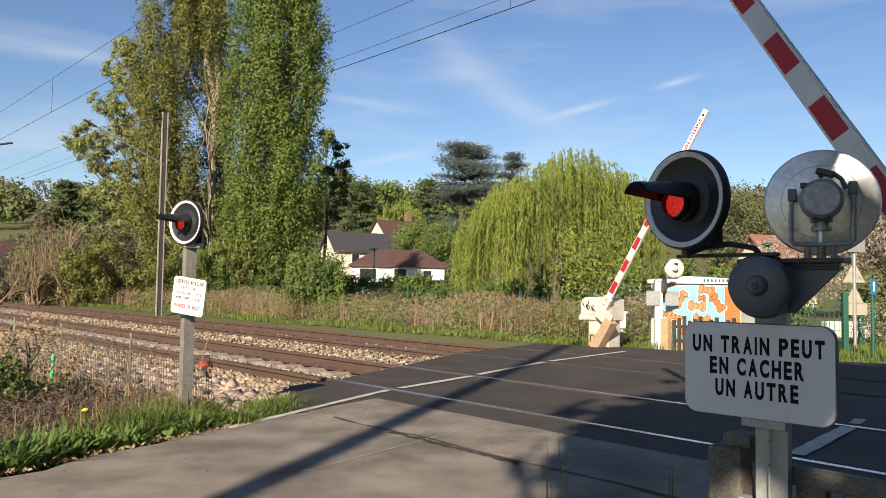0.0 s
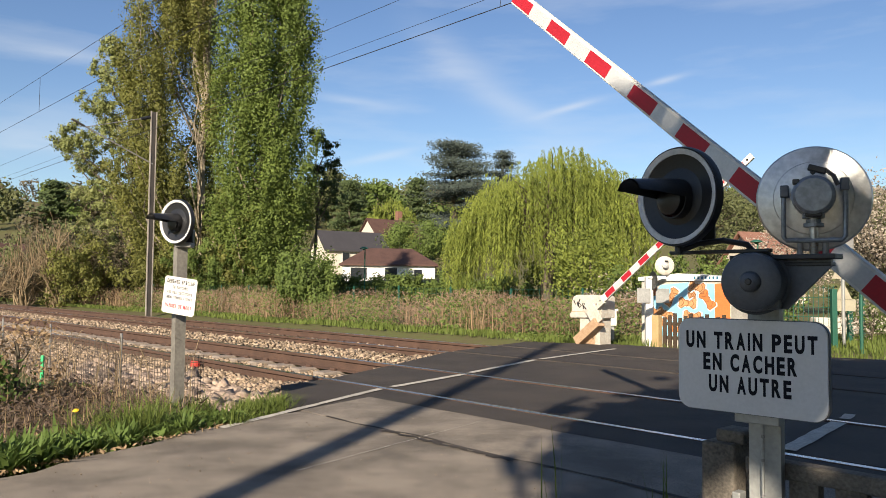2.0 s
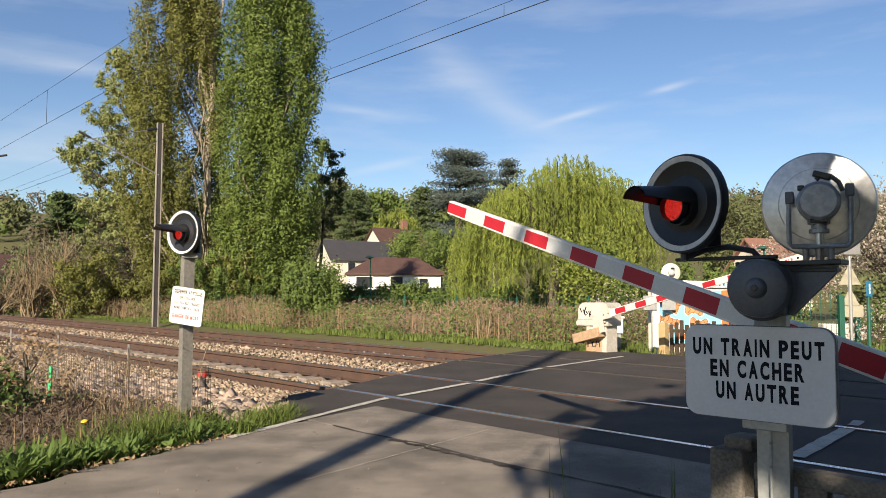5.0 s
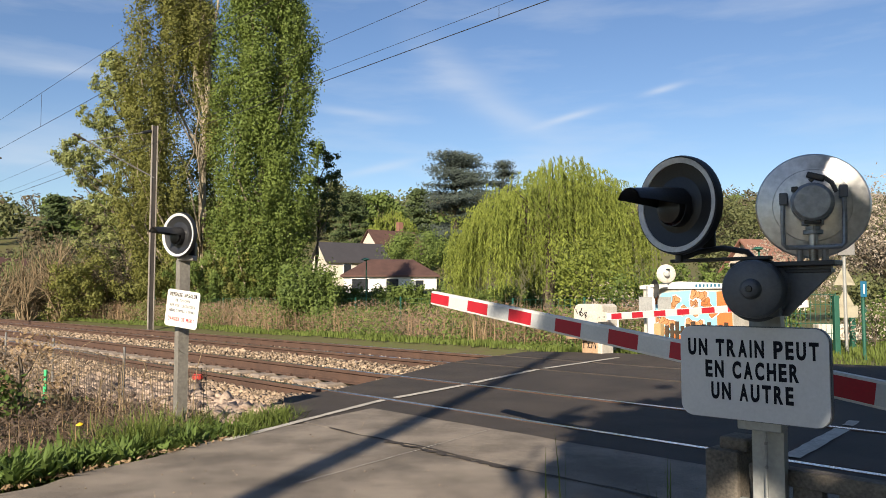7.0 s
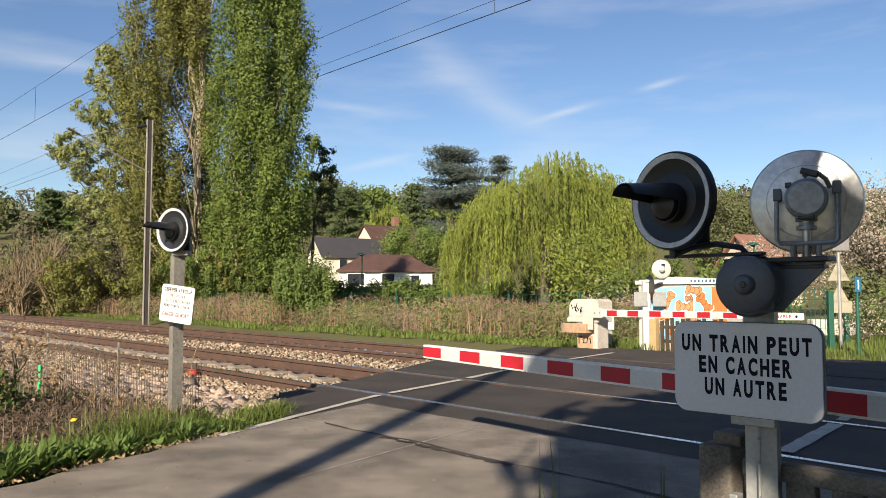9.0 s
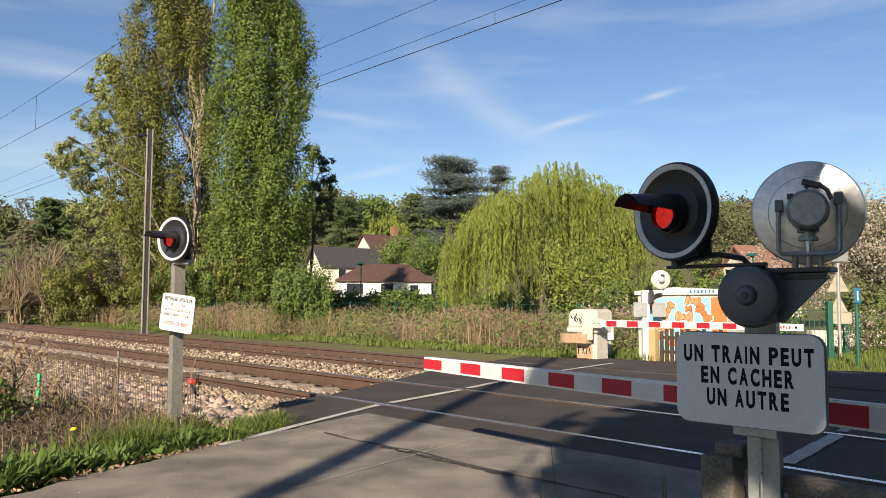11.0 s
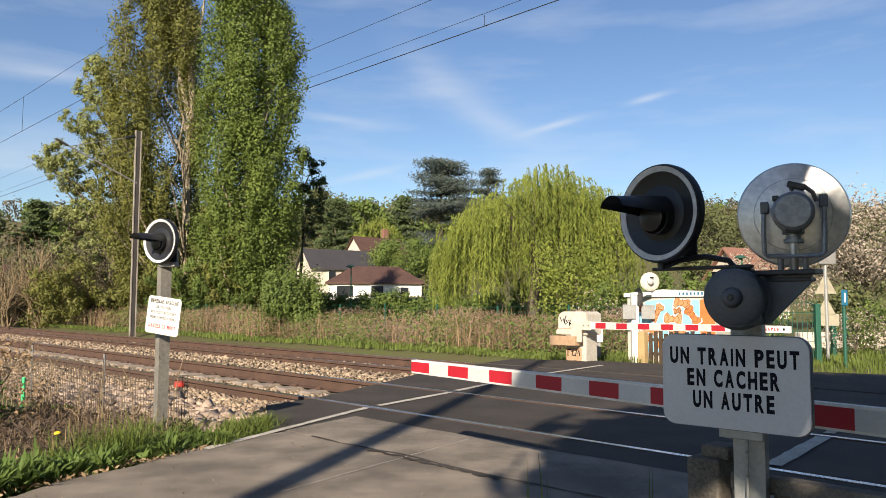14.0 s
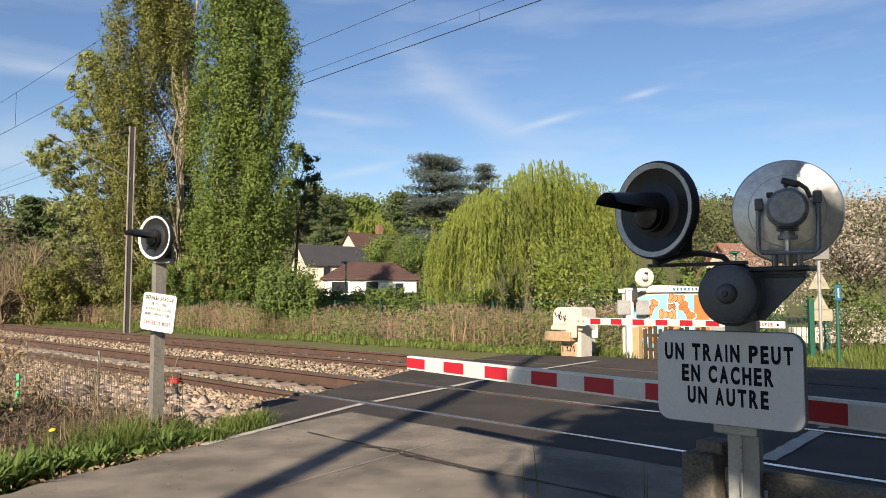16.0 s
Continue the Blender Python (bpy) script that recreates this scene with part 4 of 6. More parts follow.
def barrier_machine(m, scrawls):
    t = thing("barrier_machine", "cream steel barrier drive housing with rust stains and black scrawls", "barrier drive", m, group="barrier drives")
    part("pedestal", box((0.44, 0.36, 0.72), (-0.06, 0, 0.36), 0.02), M["cream"], t)
    part("pedestal_panel", box((0.34, 0.01, 0.36), (-0.02, 0.183, 0.2), 0.003), M["rust_light"], t, "rust-stained service panel")
    bm = prism([(-0.34, 0.62), (0.36, 0.62), (0.36, 0.70), (0.31, 0.72), (0.31, 0.92), (0.27, 1.0), (0.2, 1.04), (-0.28, 1.04), (-0.34, 1.0)], 0.44, Matrix.Translation((0, 0.22, 0)) @ Matrix.Rotation(radians(90), 4, "X"))
    bmesh.ops.bevel(bm, geom=[e for e in bm.edges], offset=0.012, segments=2, affect="EDGES")
    part("housing", bm, M["cream"], t, "rounded cream housing", True)
    part("lid_seam", box((0.64, 0.446, 0.012), (0.0, 0, 0.73), 0.002), M["rust_light"], t)
    part("hub", rod((-0.2, 0.2, 0.78), (-0.2, 0.3, 0.78), 0.05, seg=20), M["galv_dark"], t)
    part("bearing_block", box((0.2, 0.05, 0.2), (-0.22, 0.235, 0.78), 0.008), M["cream"], t)
    if scrawls:
        fm = Matrix.Translation((0.06, 0.2225, 0.84)) @ Matrix((Vector((-1, 0, 0)), Vector((0, 0, 1)), Vector((0, 1, 0)))).transposed().to_4x4()
        stroke(t, [(-0.2, 0.1), (-0.16, 0.02), (-0.12, 0.07), (-0.1, -0.02)], fm, M["text_dark"])
        stroke(t, [(-0.06, 0.12), (-0.1, 0.03), (-0.07, -0.03), (-0.03, 0.0), (-0.07, 0.05)], fm, M["text_dark"])
        stroke(t, [(0.02, -0.06), (0.0, 0.04), (0.05, 0.05), (0.02, 0.0), (0.08, -0.06)], fm, M["text_dark"])
        pm = Matrix.Translation((-0.02, 0.1895, 0.25)) @ Matrix((Vector((-1, 0, 0)), Vector((0, 0, 1)), Vector((0, 1, 0)))).transposed().to_4x4()
        stroke(t, [(-0.13, -0.02), (-0.13, 0.1), (-0.06, 0.1)], pm, M["text_dark"])
        stroke(t, [(-0.05, 0.06), (-0.01, 0.09), (-0.04, 0.0), (0.02, 0.0)], pm, M["text_dark"])
        stroke(t, [(0.04, -0.01), (0.06, 0.1), (0.085, 0.03), (0.11, 0.1), (0.13, -0.01)], pm, M["text_dark"])
        stroke(t, [(-0.04, -0.16), (-0.02, -0.1), (0.04, -0.1), (0.06, -0.15)], pm, M["text_dark"])
    return t


FAR_MACHINE = track_frame(8.45, 11.66, -0.16)
machine = barrier_machine(FAR_MACHINE, True)
barrier_machine(track_frame(0.33, 3.42, -0.22) @ pose(0, 0, 0, 0, 0, 180), False)
# tail plates and counterweight that swing with the arms
for arm, k in ((far_arm, 1.0), (near_arm, 0.9)):
    part("counterweight", box((0.62, 0.2, 0.17), (-0.32, -0.02, -0.28), 0.01), M["rust_light"], arm, "rust-stained counterweight box")
    part("tail_plate", box((0.24, 0.03, 0.36), (-0.02, -0.05, -0.12), 0.008), M["cream"], arm)
    part("clamp", box((0.3, 0.075, 0.17), (0.14, -0.002, 0), 0.008), M["cream"], arm, "cream arm clamp")
    for x in (0.03, 0.14, 0.25):
        part("clamp_bolt", rod((x, -0.052, 0.0), (x, -0.036, 0.0), 0.014, seg=6), M["galv_dark"], arm)
fm = Matrix((Vector((1, 0, 0)), Vector((0, 0, 1)), Vector((0, -1, 0)))).transposed().to_4x4()
words("BARRIERE CASSABLE", 0.05, Matrix.Translation((3.37, -0.0235, 0)) @ fm, M["text_red"], far_arm, 0.74)
part("tip_mark", rod((3.81, -0.0225, 0), (3.81, -0.0245, 0), 0.018, seg=16), M["text_dark"], far_arm)


# ---- plants ----
def ground_at(x, y):
    return ground_z(x, y)


def tree(name, label, x, y, leaves, leaf_size, leaf_mat_, limbs, trunk_r, bark, seed, aspect=0.6, down=0.0, z=None, group="", category="tree", out=None, split=False):
    """One tree: trunk and limbs as bent tubes, and a crown of small leaves (points in the tree's own space)."""
    rng = np.random.default_rng(seed)
    t = thing(name, label, category, Matrix.Translation((x, y, ground_at(x, y) if z is None else z)), group)
    bm = None
    for k, (pts, r0, r1) in enumerate(limbs):
        n = len(pts)
        bm = tube(pts, [r0 + (r1 - r0) * i / (n - 1) for i in range(n)], 6, bm)
        if split or k == len(limbs) - 1:
            part("limb" if split and k else "trunk", bm, bark, t, "", True)
            bm = None
    link("crown", leaves_mesh("crown", leaves, leaf_size, rng, aspect, down, out=out), leaf_mat_, t)
    return t


def bent(a, b, rng, n=5, sway=0.15):
    a, b = Vector(a), Vector(b)
    L = (b - a).length
    return [a.lerp(b, i / (n - 1)) + (Vector(rng.normal(size=3)) * sway * L / n if 0 < i < n - 1 else Vector()) for i in range(n)]


def poplar(name, label, x, y, height, profile, seed, mat, columns, per, leaf, shift=0.0, lean=0.0, bark="bark_pale", fork=False, fat=0.5, thin=0.0):
    """Steep limbs rise from the trunk; each carries a chain of upright tufts, with dark gaps between the chains."""
    rng = np.random.default_rng(seed)
    trunk = bent((0, 0, 0), (lean, 0, height * 0.97), rng, 9, 0.05)
    limbs = [(trunk, 0.22 * height / 18, 0.03)]
    if fork:
        limbs.append((bent(trunk[3], (lean + 1.1, -0.4, height * 0.9), rng, 8, 0.08), 0.17, 0.02))
        limbs.append((bent(trunk[4], (lean - 1.3, -0.6, height * 0.95), rng, 8, 0.08), 0.15, 0.02))
        limbs.append((bent(trunk[3], (lean - 2.6, -0.6, height * 0.7), rng, 8, 0.1), 0.10, 0.02))
    centres, radii = [], []
    for i in range(columns):
        f = (i + rng.random()) / columns
        a = rng.random() * 2 * pi
        q = 0.12 + 0.88 * sqrt(rng.random())
        h0 = height * (0.02 + 0.86 * f)
        length = height * rng.uniform(0.10, 0.22)
        n = int(length / 0.42) + 2
        path = []
        for j in range(n):
            h = h0 + length * j / (n - 1)
            w = np.interp(h / height, *profile) / 2 * q * (0.7 + 0.3 * j / (n - 1))
            path.append(Vector((lean * h / height + shift + cos(a) * w, sin(a) * w, h)) + Vector(rng.normal(size=3)) * 0.13)
        root_z = max(0.2, h0 - 1.0 - 1.3 * (path[0].xy - Vector((lean * h0 / height, 0))).length)
        k = min(7.999, root_z / (height * 0.97) * 8)
        root = trunk[int(k)].lerp(trunk[int(k) + 1], k - int(k))
        if i % 4 == 0:
            limbs.append(([root, root.lerp(path[0], 0.6)] + path[::2], 0.07 * (1.25 - f), 0.012))
        for p in path:
            open_front = fork and abs(p.x - lean * p.z / height) < 0.36 and p.y < 0.0 and 0.22 < p.z / height < 0.62
            if rng.random() > thin and not open_front:
                centres.append(p), radii.append(fat * rng.uniform(0.55, 1.1))
    pts, out = tufts(centres, radii, per, rng, 1.5)
    return tree(name, label, x, y, pts, leaf, mat, limbs, 0.3, M[bark], seed, out=out, split=True)


def lobed_tree(name, label, x, y, height, lobes, seed, mat, leaf, count, per, bark="bark", spread=0.33):
    """A tree whose crown is a few loose lobes (dx, height, radius), each made of small tufts on a limb of its own."""
    rng = np.random.default_rng(seed)
    trunk = bent((0, 0, 0), (0, 0, height), rng, 6, 0.06)
    limbs = [(trunk, 0.16, 0.03)]
    centres, radii = [], []
    for dx, h, r in lobes:
        dy = rng.uniform(-0.8, 0.8)
        k = min(4.999, max(0.5, h - abs(dx) - 1.0) / height * 5)
        limbs.append((bent(trunk[int(k)].lerp(trunk[int(k) + 1], k - int(k)), (dx, dy, h), rng, 5, 0.15), 0.06, 0.015))
        for k in range(count):
            d = rng.normal(size=3)
            d *= r * rng.random() ** 0.4 / np.linalg.norm(d)
            centres.append((dx + d[0], dy + d[1], h + d[2])), radii.append(spread * rng.uniform(0.5, 1.1))
            if k % 3 == 0:
                limbs.append((bent((dx, dy, h), centres[-1], rng, 3, 0.1), 0.02, 0.006))
    pts, out = tufts(centres, radii, per, rng, 1.0, 0.2)
    return tree(name, label, x, y, pts, leaf, mat, limbs, 0.3, M[bark], seed, out=out)


def round_crown(name, label, x, y, height, width, seed, mat, n_leaves, leaf, bark="bark", base=0.2, category="tree", clumps=60, tight=0.11, flat=1.0, group="", z=None, gaps=()):
    rng = np.random.default_rng(seed)
    limbs = [(bent((0, 0, 0), (0, 0, height * 0.7), rng, 5, 0.1), 0.03 * height, 0.01 * height)]
    pts, out = [], []
    for i in range(clumps):
        a = rng.random() * 2 * pi
        cz = rng.random() * 2 - 1
        rr = sqrt(1 - cz * cz) * (0.45 + 0.55 * rng.random() ** 0.5)
        c = Vector((cos(a) * rr * width / 2, sin(a) * rr * width / 2, height * (base + (1 - base) * (0.5 + 0.46 * cz * (0.7 + 0.3 * rng.random())))))
        if i % 3 == 0:
            limbs.append((bent((0, 0, height * (0.15 + 0.3 * rng.random())), c, rng, 4, 0.2), 0.008 * height, 0.002 * height))
        k = n_leaves // clumps
        p, d = tufts([c], [width * tight * (1.1 + 0.8 * rng.random())], k, rng, flat, 0.35)
        pts.append(p), out.append(d)
    pts, out = np.concatenate(pts), np.concatenate(out)
    for at, r in gaps:
        # a hole in the crown along the way of the light
        way = np.array(SUN_WAY * cos(radians(SUN_UP)) + Vector((0, 0, -sin(radians(SUN_UP)))))
        d = pts + np.array([x, y, ground_at(x, y) if z is None else z]) - np.array(at)
        keep = np.linalg.norm(d - (d @ way)[:, None] * way, axis=1) > r * rng.uniform(0.8, 1.25, len(d))
        pts, out = pts[keep], out[keep]
    return tree(name, label, x, y, pts, leaf, mat, limbs, 0.2, M[bark], seed, group=group, category=category, z=z, out=out)


def willow(name, label, x, y, height, width, seed, mat, strands, leaf, per=0.055, peak=0.1, heads=64):
    rng = np.random.default_rng(seed)
    limbs = [(bent((0, 0, 0), (0.2, 0, height * 0.55), rng, 5, 0.08), 0.35, 0.2)]
    pts = []
    for i in range(heads):
        a, q = rng.random() * 2 * pi, rng.random() ** 0.42
        r = q * width / 2 * 0.95
        px, py = cos(a) * r, sin(a) * r * 0.85
        off = px / (width / 2) - peak
        top = height * (1.0 - 0.34 * abs(off) ** 1.6 - 0.14 * q * rng.random()) * (0.86 + 0.14 * rng.random())
        limbs.append((bent((0.2, 0, height * (0.35 + 0.2 * rng.random())), (px * 0.9, py * 0.9, top * 0.97), rng, 5, 0.12), 0.08, 0.015))
        for j in range(strands // heads):
            ex, ey = rng.normal(size=2) * width * 0.034
            sx, sy = px + ex, py + ey
            t0 = top - (ex * ex + ey * ey) / width * 2.2 - abs(rng.normal()) * height * 0.04
            length = min(t0 - 0.3, rng.uniform(0.3, 0.85) * t0)
            n = int(length / per)
            u = rng.random(n)
            way = np.array([px + 2.2 * ex, py + 2.2 * ey, 0.0])
            way /= np.linalg.norm(way) + 1e-6
            bow = 0.5 * np.sqrt(u)
            sway = 0.07 * np.sin(u * 4 + rng.random() * 6)
            p = np.stack([sx + way[0] * bow + sway + rng.normal(size=n) * 0.025, sy + way[1] * bow + rng.normal(size=n) * 0.025, t0 - u * length + 0.25 * (1 - (1 - np.minimum(u * 6, 1)) ** 2)], 1)
            pts.append(p)
    return tree(name, label, x, y, np.concatenate(pts), leaf, mat, limbs, 0.3, M["bark"], seed, aspect=0.24, down=0.86)


def cedar(name, label, x, y, height, width, seed, n_leaves, mat, leaf, z=None, tiers=12, lowest=0.2):
    rng = np.random.default_rng(seed)
    limbs = [(bent((0, 0, 0), (0, 0, height), rng, 7, 0.03), 0.03 * height, 0.006 * height)]
    pts = []
    plates = tiers * 5
    levels = [lowest + (1 - lowest) * (k + 0.5 * rng.random()) / tiers for k in range(tiers)]
    for i in range(plates):
        f = min(0.985, levels[i % tiers] + 0.05 * rng.normal())
        h = height * f
        a = rng.random() * 2 * pi
        reach = width / 2 * np.interp(f, (0, 0.3, 0.55, 0.8, 0.95, 1), (1.0, 1.0, 0.8, 0.48, 0.26, 0.07)) * (0.5 + 0.6 * rng.random())
        end = Vector((cos(a) * reach, sin(a) * reach, h + 0.04 * height * (rng.random() - 0.3)))
        limbs.append((bent((0, 0, h - 0.05 * height), end, rng, 4, 0.08), 0.006 * height, 0.002 * height))
        k = n_leaves // plates
        u = 0.25 + 0.8 * rng.random(k)
        c = np.array(end)[None] * u[:, None]
        c[:, 2] = h - 0.05 * height + (end.z - h + 0.05 * height) * u
        side = np.clip(rng.normal(size=(k, 3)), -1.8, 1.8) * np.array([0.085, 0.085, 0.010]) * width
        side[:, 2] -= 0.35 * np.abs(side[:, 0] * side[:, 1]) / width * 4
        pts.append(c + side)
    pts = np.concatenate(pts)
    up = np.repeat(np.array([[-0.2, -0.5, 0.8]]), len(pts), 0)
    return tree(name, label, x, y, pts, leaf, mat, limbs, 0.3, M["bark"], seed, z=z, out=up)


poplar("poplar", "tall dense green poplar with a narrow upright crown", -9.15, 38, 19.5, ((0, 0.1, 0.4, 0.7, 0.88, 1), (4.4, 5.0, 5.6, 5.3, 3.8, 1.2)), 3, M["leaf_poplar"], 140, 134, 0.126, fat=0.62, thin=0.05)
poplar("poplar", "tall poplar with pale forked trunk and olive spring leaves", -12.9, 41, 22, ((0, 0.15, 0.35, 0.6, 0.8, 1), (6.4, 7.4, 7.3, 5.9, 4.4, 1.5)), 8, M["leaf_poplar2"], 165, 108, 0.126, shift=-1.45, lean=-0.6, fork=True, fat=0.62, thin=0.12)
lobed_tree("aspen", "lighter silvery green tree leaning out beside the poplars", -17.4, 42, 12.5, ((-0.9, 13.9, 0.7), (-1.6, 12.9, 0.9), (-0.7, 12.0, 1.0), (-2.0, 11.0, 0.9), (-0.9, 10.4, 0.9), (-1.5, 9.6, 1.0), (-2.9, 9.2, 0.9), (-3.6, 8.9, 0.6), (-0.9, 8.9, 1.2), (-2.2, 7.7, 0.9), (-0.8, 7.0, 1.2), (-2.6, 8.3, 0.8), (-0.3, 5.2, 1.3), (-1.4, 5.8, 1.0), (-1.6, 4.3, 1.2), (-0.4, 3.4, 1.4), (-2.3, 6.2, 1.0), (0.6, 8.2, 1.2), (0.7, 10.4, 1.0)), 9, M["leaf_aspen"], 0.12, 26, 85)
lobed_tree("tree", "thin dark tree behind the poplars", -7.5, 44, 9.0, ((0.6, 9.2, 0.6), (0.1, 8.2, 0.7), (0.9, 8.0, 0.6), (0.5, 7.0, 0.8), (1.0, 6.4, 0.7), (0.2, 5.8, 0.9), (0.0, 9.8, 0.5)), 10, M["leaf_dark"], 0.15, 14, 36)
willow("weeping_willow", "large weeping willow with long yellow green hanging shoots", 5.0, 38, 8.25, 9.9, 4, M["leaf_willow"], 1800, 0.145, per=0.047, peak=0.16, heads=80)
cedar("cedar", "blue green cedar with flat layered branches", 1.2, 115, 17.3, 18, 5, 38000, M["needle"], 0.3, tiers=9)
cedar("conifer", "dark green conical conifer on the hillside", -15.3, 120, 11.6, 7.5, 6, 14000, M["leaf_dark"], 0.3, tiers=14, lowest=0.05)


# ---- far woods ----
def far_woods():
    for name, mat, seed, label, share in (("woodland", "leaf_wood", 21, "mixed budding woodland covering the hill", 1.0), ("woodland", "leaf_brown", 22, "brown leafless trees in the hillside wood", 0.6), ("woodland", "leaf_mid", 23, "fresh green trees on the hillside", 0.7)):
        rng = np.random.default_rng(seed)
        pts = []
        out = []
        for i in range(int(200 * share)):
            y = 150 + 230 * rng.random()
            x = (-0.64 + 1.28 * rng.random()) * y
            r = 2.6 + 2.6 * rng.random()
            h = 6 + 5 * rng.random()
            c = rng.normal(size=(9, 3))
            c /= np.linalg.norm(c, axis=1)[:, None]
            c = c * np.array([r, r, h * 0.5]) * 0.6 + np.array([x, y, ground_z(x, y) + h * 0.5])
            p, d = tufts(c, r * rng.uniform(0.4, 0.62, 9), 26, rng, 1.0, 0.6)
            pts.append(p), out.append(d)
        ob = link(name, leaves_mesh(name, np.concatenate(pts), 0.9, rng, 0.75, out=np.concatenate(out)), M[mat])
        tagged(ob, label, "woodland", kind="stuff")


far_woods()


# ---- catenary ----
def catenary_mast(s, l, top, reach, label):
    """A mast of two pale channels and a web coloured dark like a shaded groove; a strut and a stay hold the wires' end.
    """
    t = thing("catenary_mast", label, "mast", group="catenary masts")
    p = sl(s, l)
    rot = Matrix((ALONG, ACROSS, Vector((0, 0, 1)))).transposed()
    for d in (-0.1, 0.1):
        part("channel", box((0.07, 0.042, top + 0.4), p + ACROSS * d + Vector((0, 0, top / 2 - 0.2)), 0.006, rot), M["mast_zinc"], t, "pale zinc channel")
    # the groove's shade is put into the web's near-black colour
    part("web", box((0.03, 0.155, top + 0.36), p + Vector((0, 0, top / 2 - 0.2)), 0, rot), M["mast_dark"], t, "web coloured dark brown as the shaded groove between the channels")
    part("footing", box((0.5, 0.5, 0.5), p + Vector((0, 0, -0.46)), 0.03), M["concrete"], t)
    if reach:
        tip = sl(s, l - reach, top - 0.75)
        a = p + Vector((0, 0, top - 2.0))
        part("strut", rod(a, tip, 0.028, seg=8), M["galv_dark"], t)
        part("strut_end", rod(a.lerp(tip, 0.86), tip, 0.042, seg=8), M["mast_dark"], t)
        b = p + Vector((0, 0, top - 0.2))
        c = a.lerp(tip, 0.84)
        part("insulator", rod(b.lerp(c, 0.06), b.lerp(c, 0.2), 0.06, seg=10), M["black"], t)
        part("stay_tube", rod(b, c, 0.014, seg=8), M["galv_dark"], t)
    return t


def overhead_wire(l, z, r, label):
    bm = tube([sl(s, l, z) for s in (-60, -20, 10, 40, 90, 200)], r, 5)
    return tagged(part("overhead_wire", bm, M["cable"]), label, "overhead wire", group="overhead wires")


catenary_mast(28.5, 11.6, 7.52, 2.9, "steel catenary mast with bracket standing beside the far track")
catenary_mast(78, 11.6, 7.5, 2.5, "distant steel catenary mast beside the far track")
catenary_mast(33.5, 3.3, 7.2, -4.3, "steel catenary mast beside the near track")
for l, z, r, label in ((5.54, 5.26, 0.0055, "thin contact wire over the near track"), (5.54, 6.12, 0.0045, "thin messenger wire over the near track"), (9.07, 6.39, 0.005, "thin messenger wire over the far track"), (9.02, 5.76, 0.0045, "thin second wire over the far track"), (9.07, 5.575, 0.008, "thin contact wire over the far track")):
    overhead_wire(l, z, r, label)
for s, l, z0, z1 in ((20.7, 5.54, 5.26, 6.12), (29.5, 5.54, 5.26, 6.12), (8.4, 9.07, 5.575, 5.76), (38, 5.54, 5.26, 6.12)):
    tagged(part("wire_dropper", rod(sl(s, l, z0), sl(s, l, z1), 0.005, seg=5), M["cable"]), "thin dropper between two overhead wires", "wire dropper", group="droppers")


# ---- far verge: grass, dry brambles, green wire fence, shrubs ----
def plan_points(rng, n, s0, s1, l0, l1, z=None, power=1.0):
    s = s0 + (s1 - s0) * rng.random(n) ** power
    l = l0 + (l1 - l0) * rng.random(n)
    p = s[:, None] * np.array(ALONG) + l[:, None] * np.array(ACROSS)
    if z is None:
        p[:, 2] = [ground_z(x, y) for x, y in p[:, :2]]
    else:
        p[:, 2] = z
    return p, s, l


def lump(p, scale, seed):
    return np.array([noise.noise(Vector((x * scale, y * scale, seed))) for x, y, _ in p])


def make_far_verge():
    rng = np.random.default_rng(31)
    p, s, l = plan_points(rng, 15000, 8.5, 70, 12.2, 13.8, power=1.5)
    h = 0.1 + 0.1 * lump(p, 0.9, 1)
    tagged(link("verge_grass", blades_mesh("verge_grass", p, np.maximum(h, 0.05), 0.03, 0.5, rng), M["grass"]), "fresh green grass strip beyond the far track", "grass", kind="stuff")
    p, s, l = plan_points(rng, 6500, 9.6, 80, 13.1, 16.2, power=1.35)
    k = lump(p, 0.35, 2)
    keep = k + 0.25 * rng.random(len(p)) > 0.1
    p, k = p[keep], k[keep]
    h = 0.45 + 0.75 * np.clip(k + 0.25, 0, 0.7) + 0.1 * rng.random(len(p))
    tagged(link("dry_grass", blades_mesh("dry_grass", p, h, 0.014, 0.6, rng), M["dry"]), "tall pale dry stalks along the railway fence", "dry grass", kind="stuff")
    # tangled bramble: small turned pieces through a low hummocky band
    p, s, l = plan_points(rng, 64000, 9.6, 85, 13.2, 16.3, power=1.35)
    k = lump(p, 0.3, 7)
    top = 0.72 + 0.75 * np.clip(k + 0.2, -0.4, 1)
    p[:, 2] += top * rng.random(len(p)) ** 0.8
    tagged(link("bramble_thicket", leaves_mesh("bramble_thicket", p, 0.1, rng, 0.16), M["bramble"]), "reddish brown leafless bramble thicket", "bramble", kind="stuff")
    p, s, l = plan_points(rng, 34000, 9.6, 60, 12.6, 15.8, power=1.4)
    p[:, 2] += 0.85 * rng.random(len(p)) ** 1.5
    keep = lump(p, 0.5, 4) > -0.1 + 0.012 * (s - 12)
    tagged(link("low_shrubs", leaves_mesh("low_shrubs", p[keep], 0.075, rng, 0.55), M["leaf_mid"]), "low green shrubs among dry brambles", "shrub", kind="stuff")


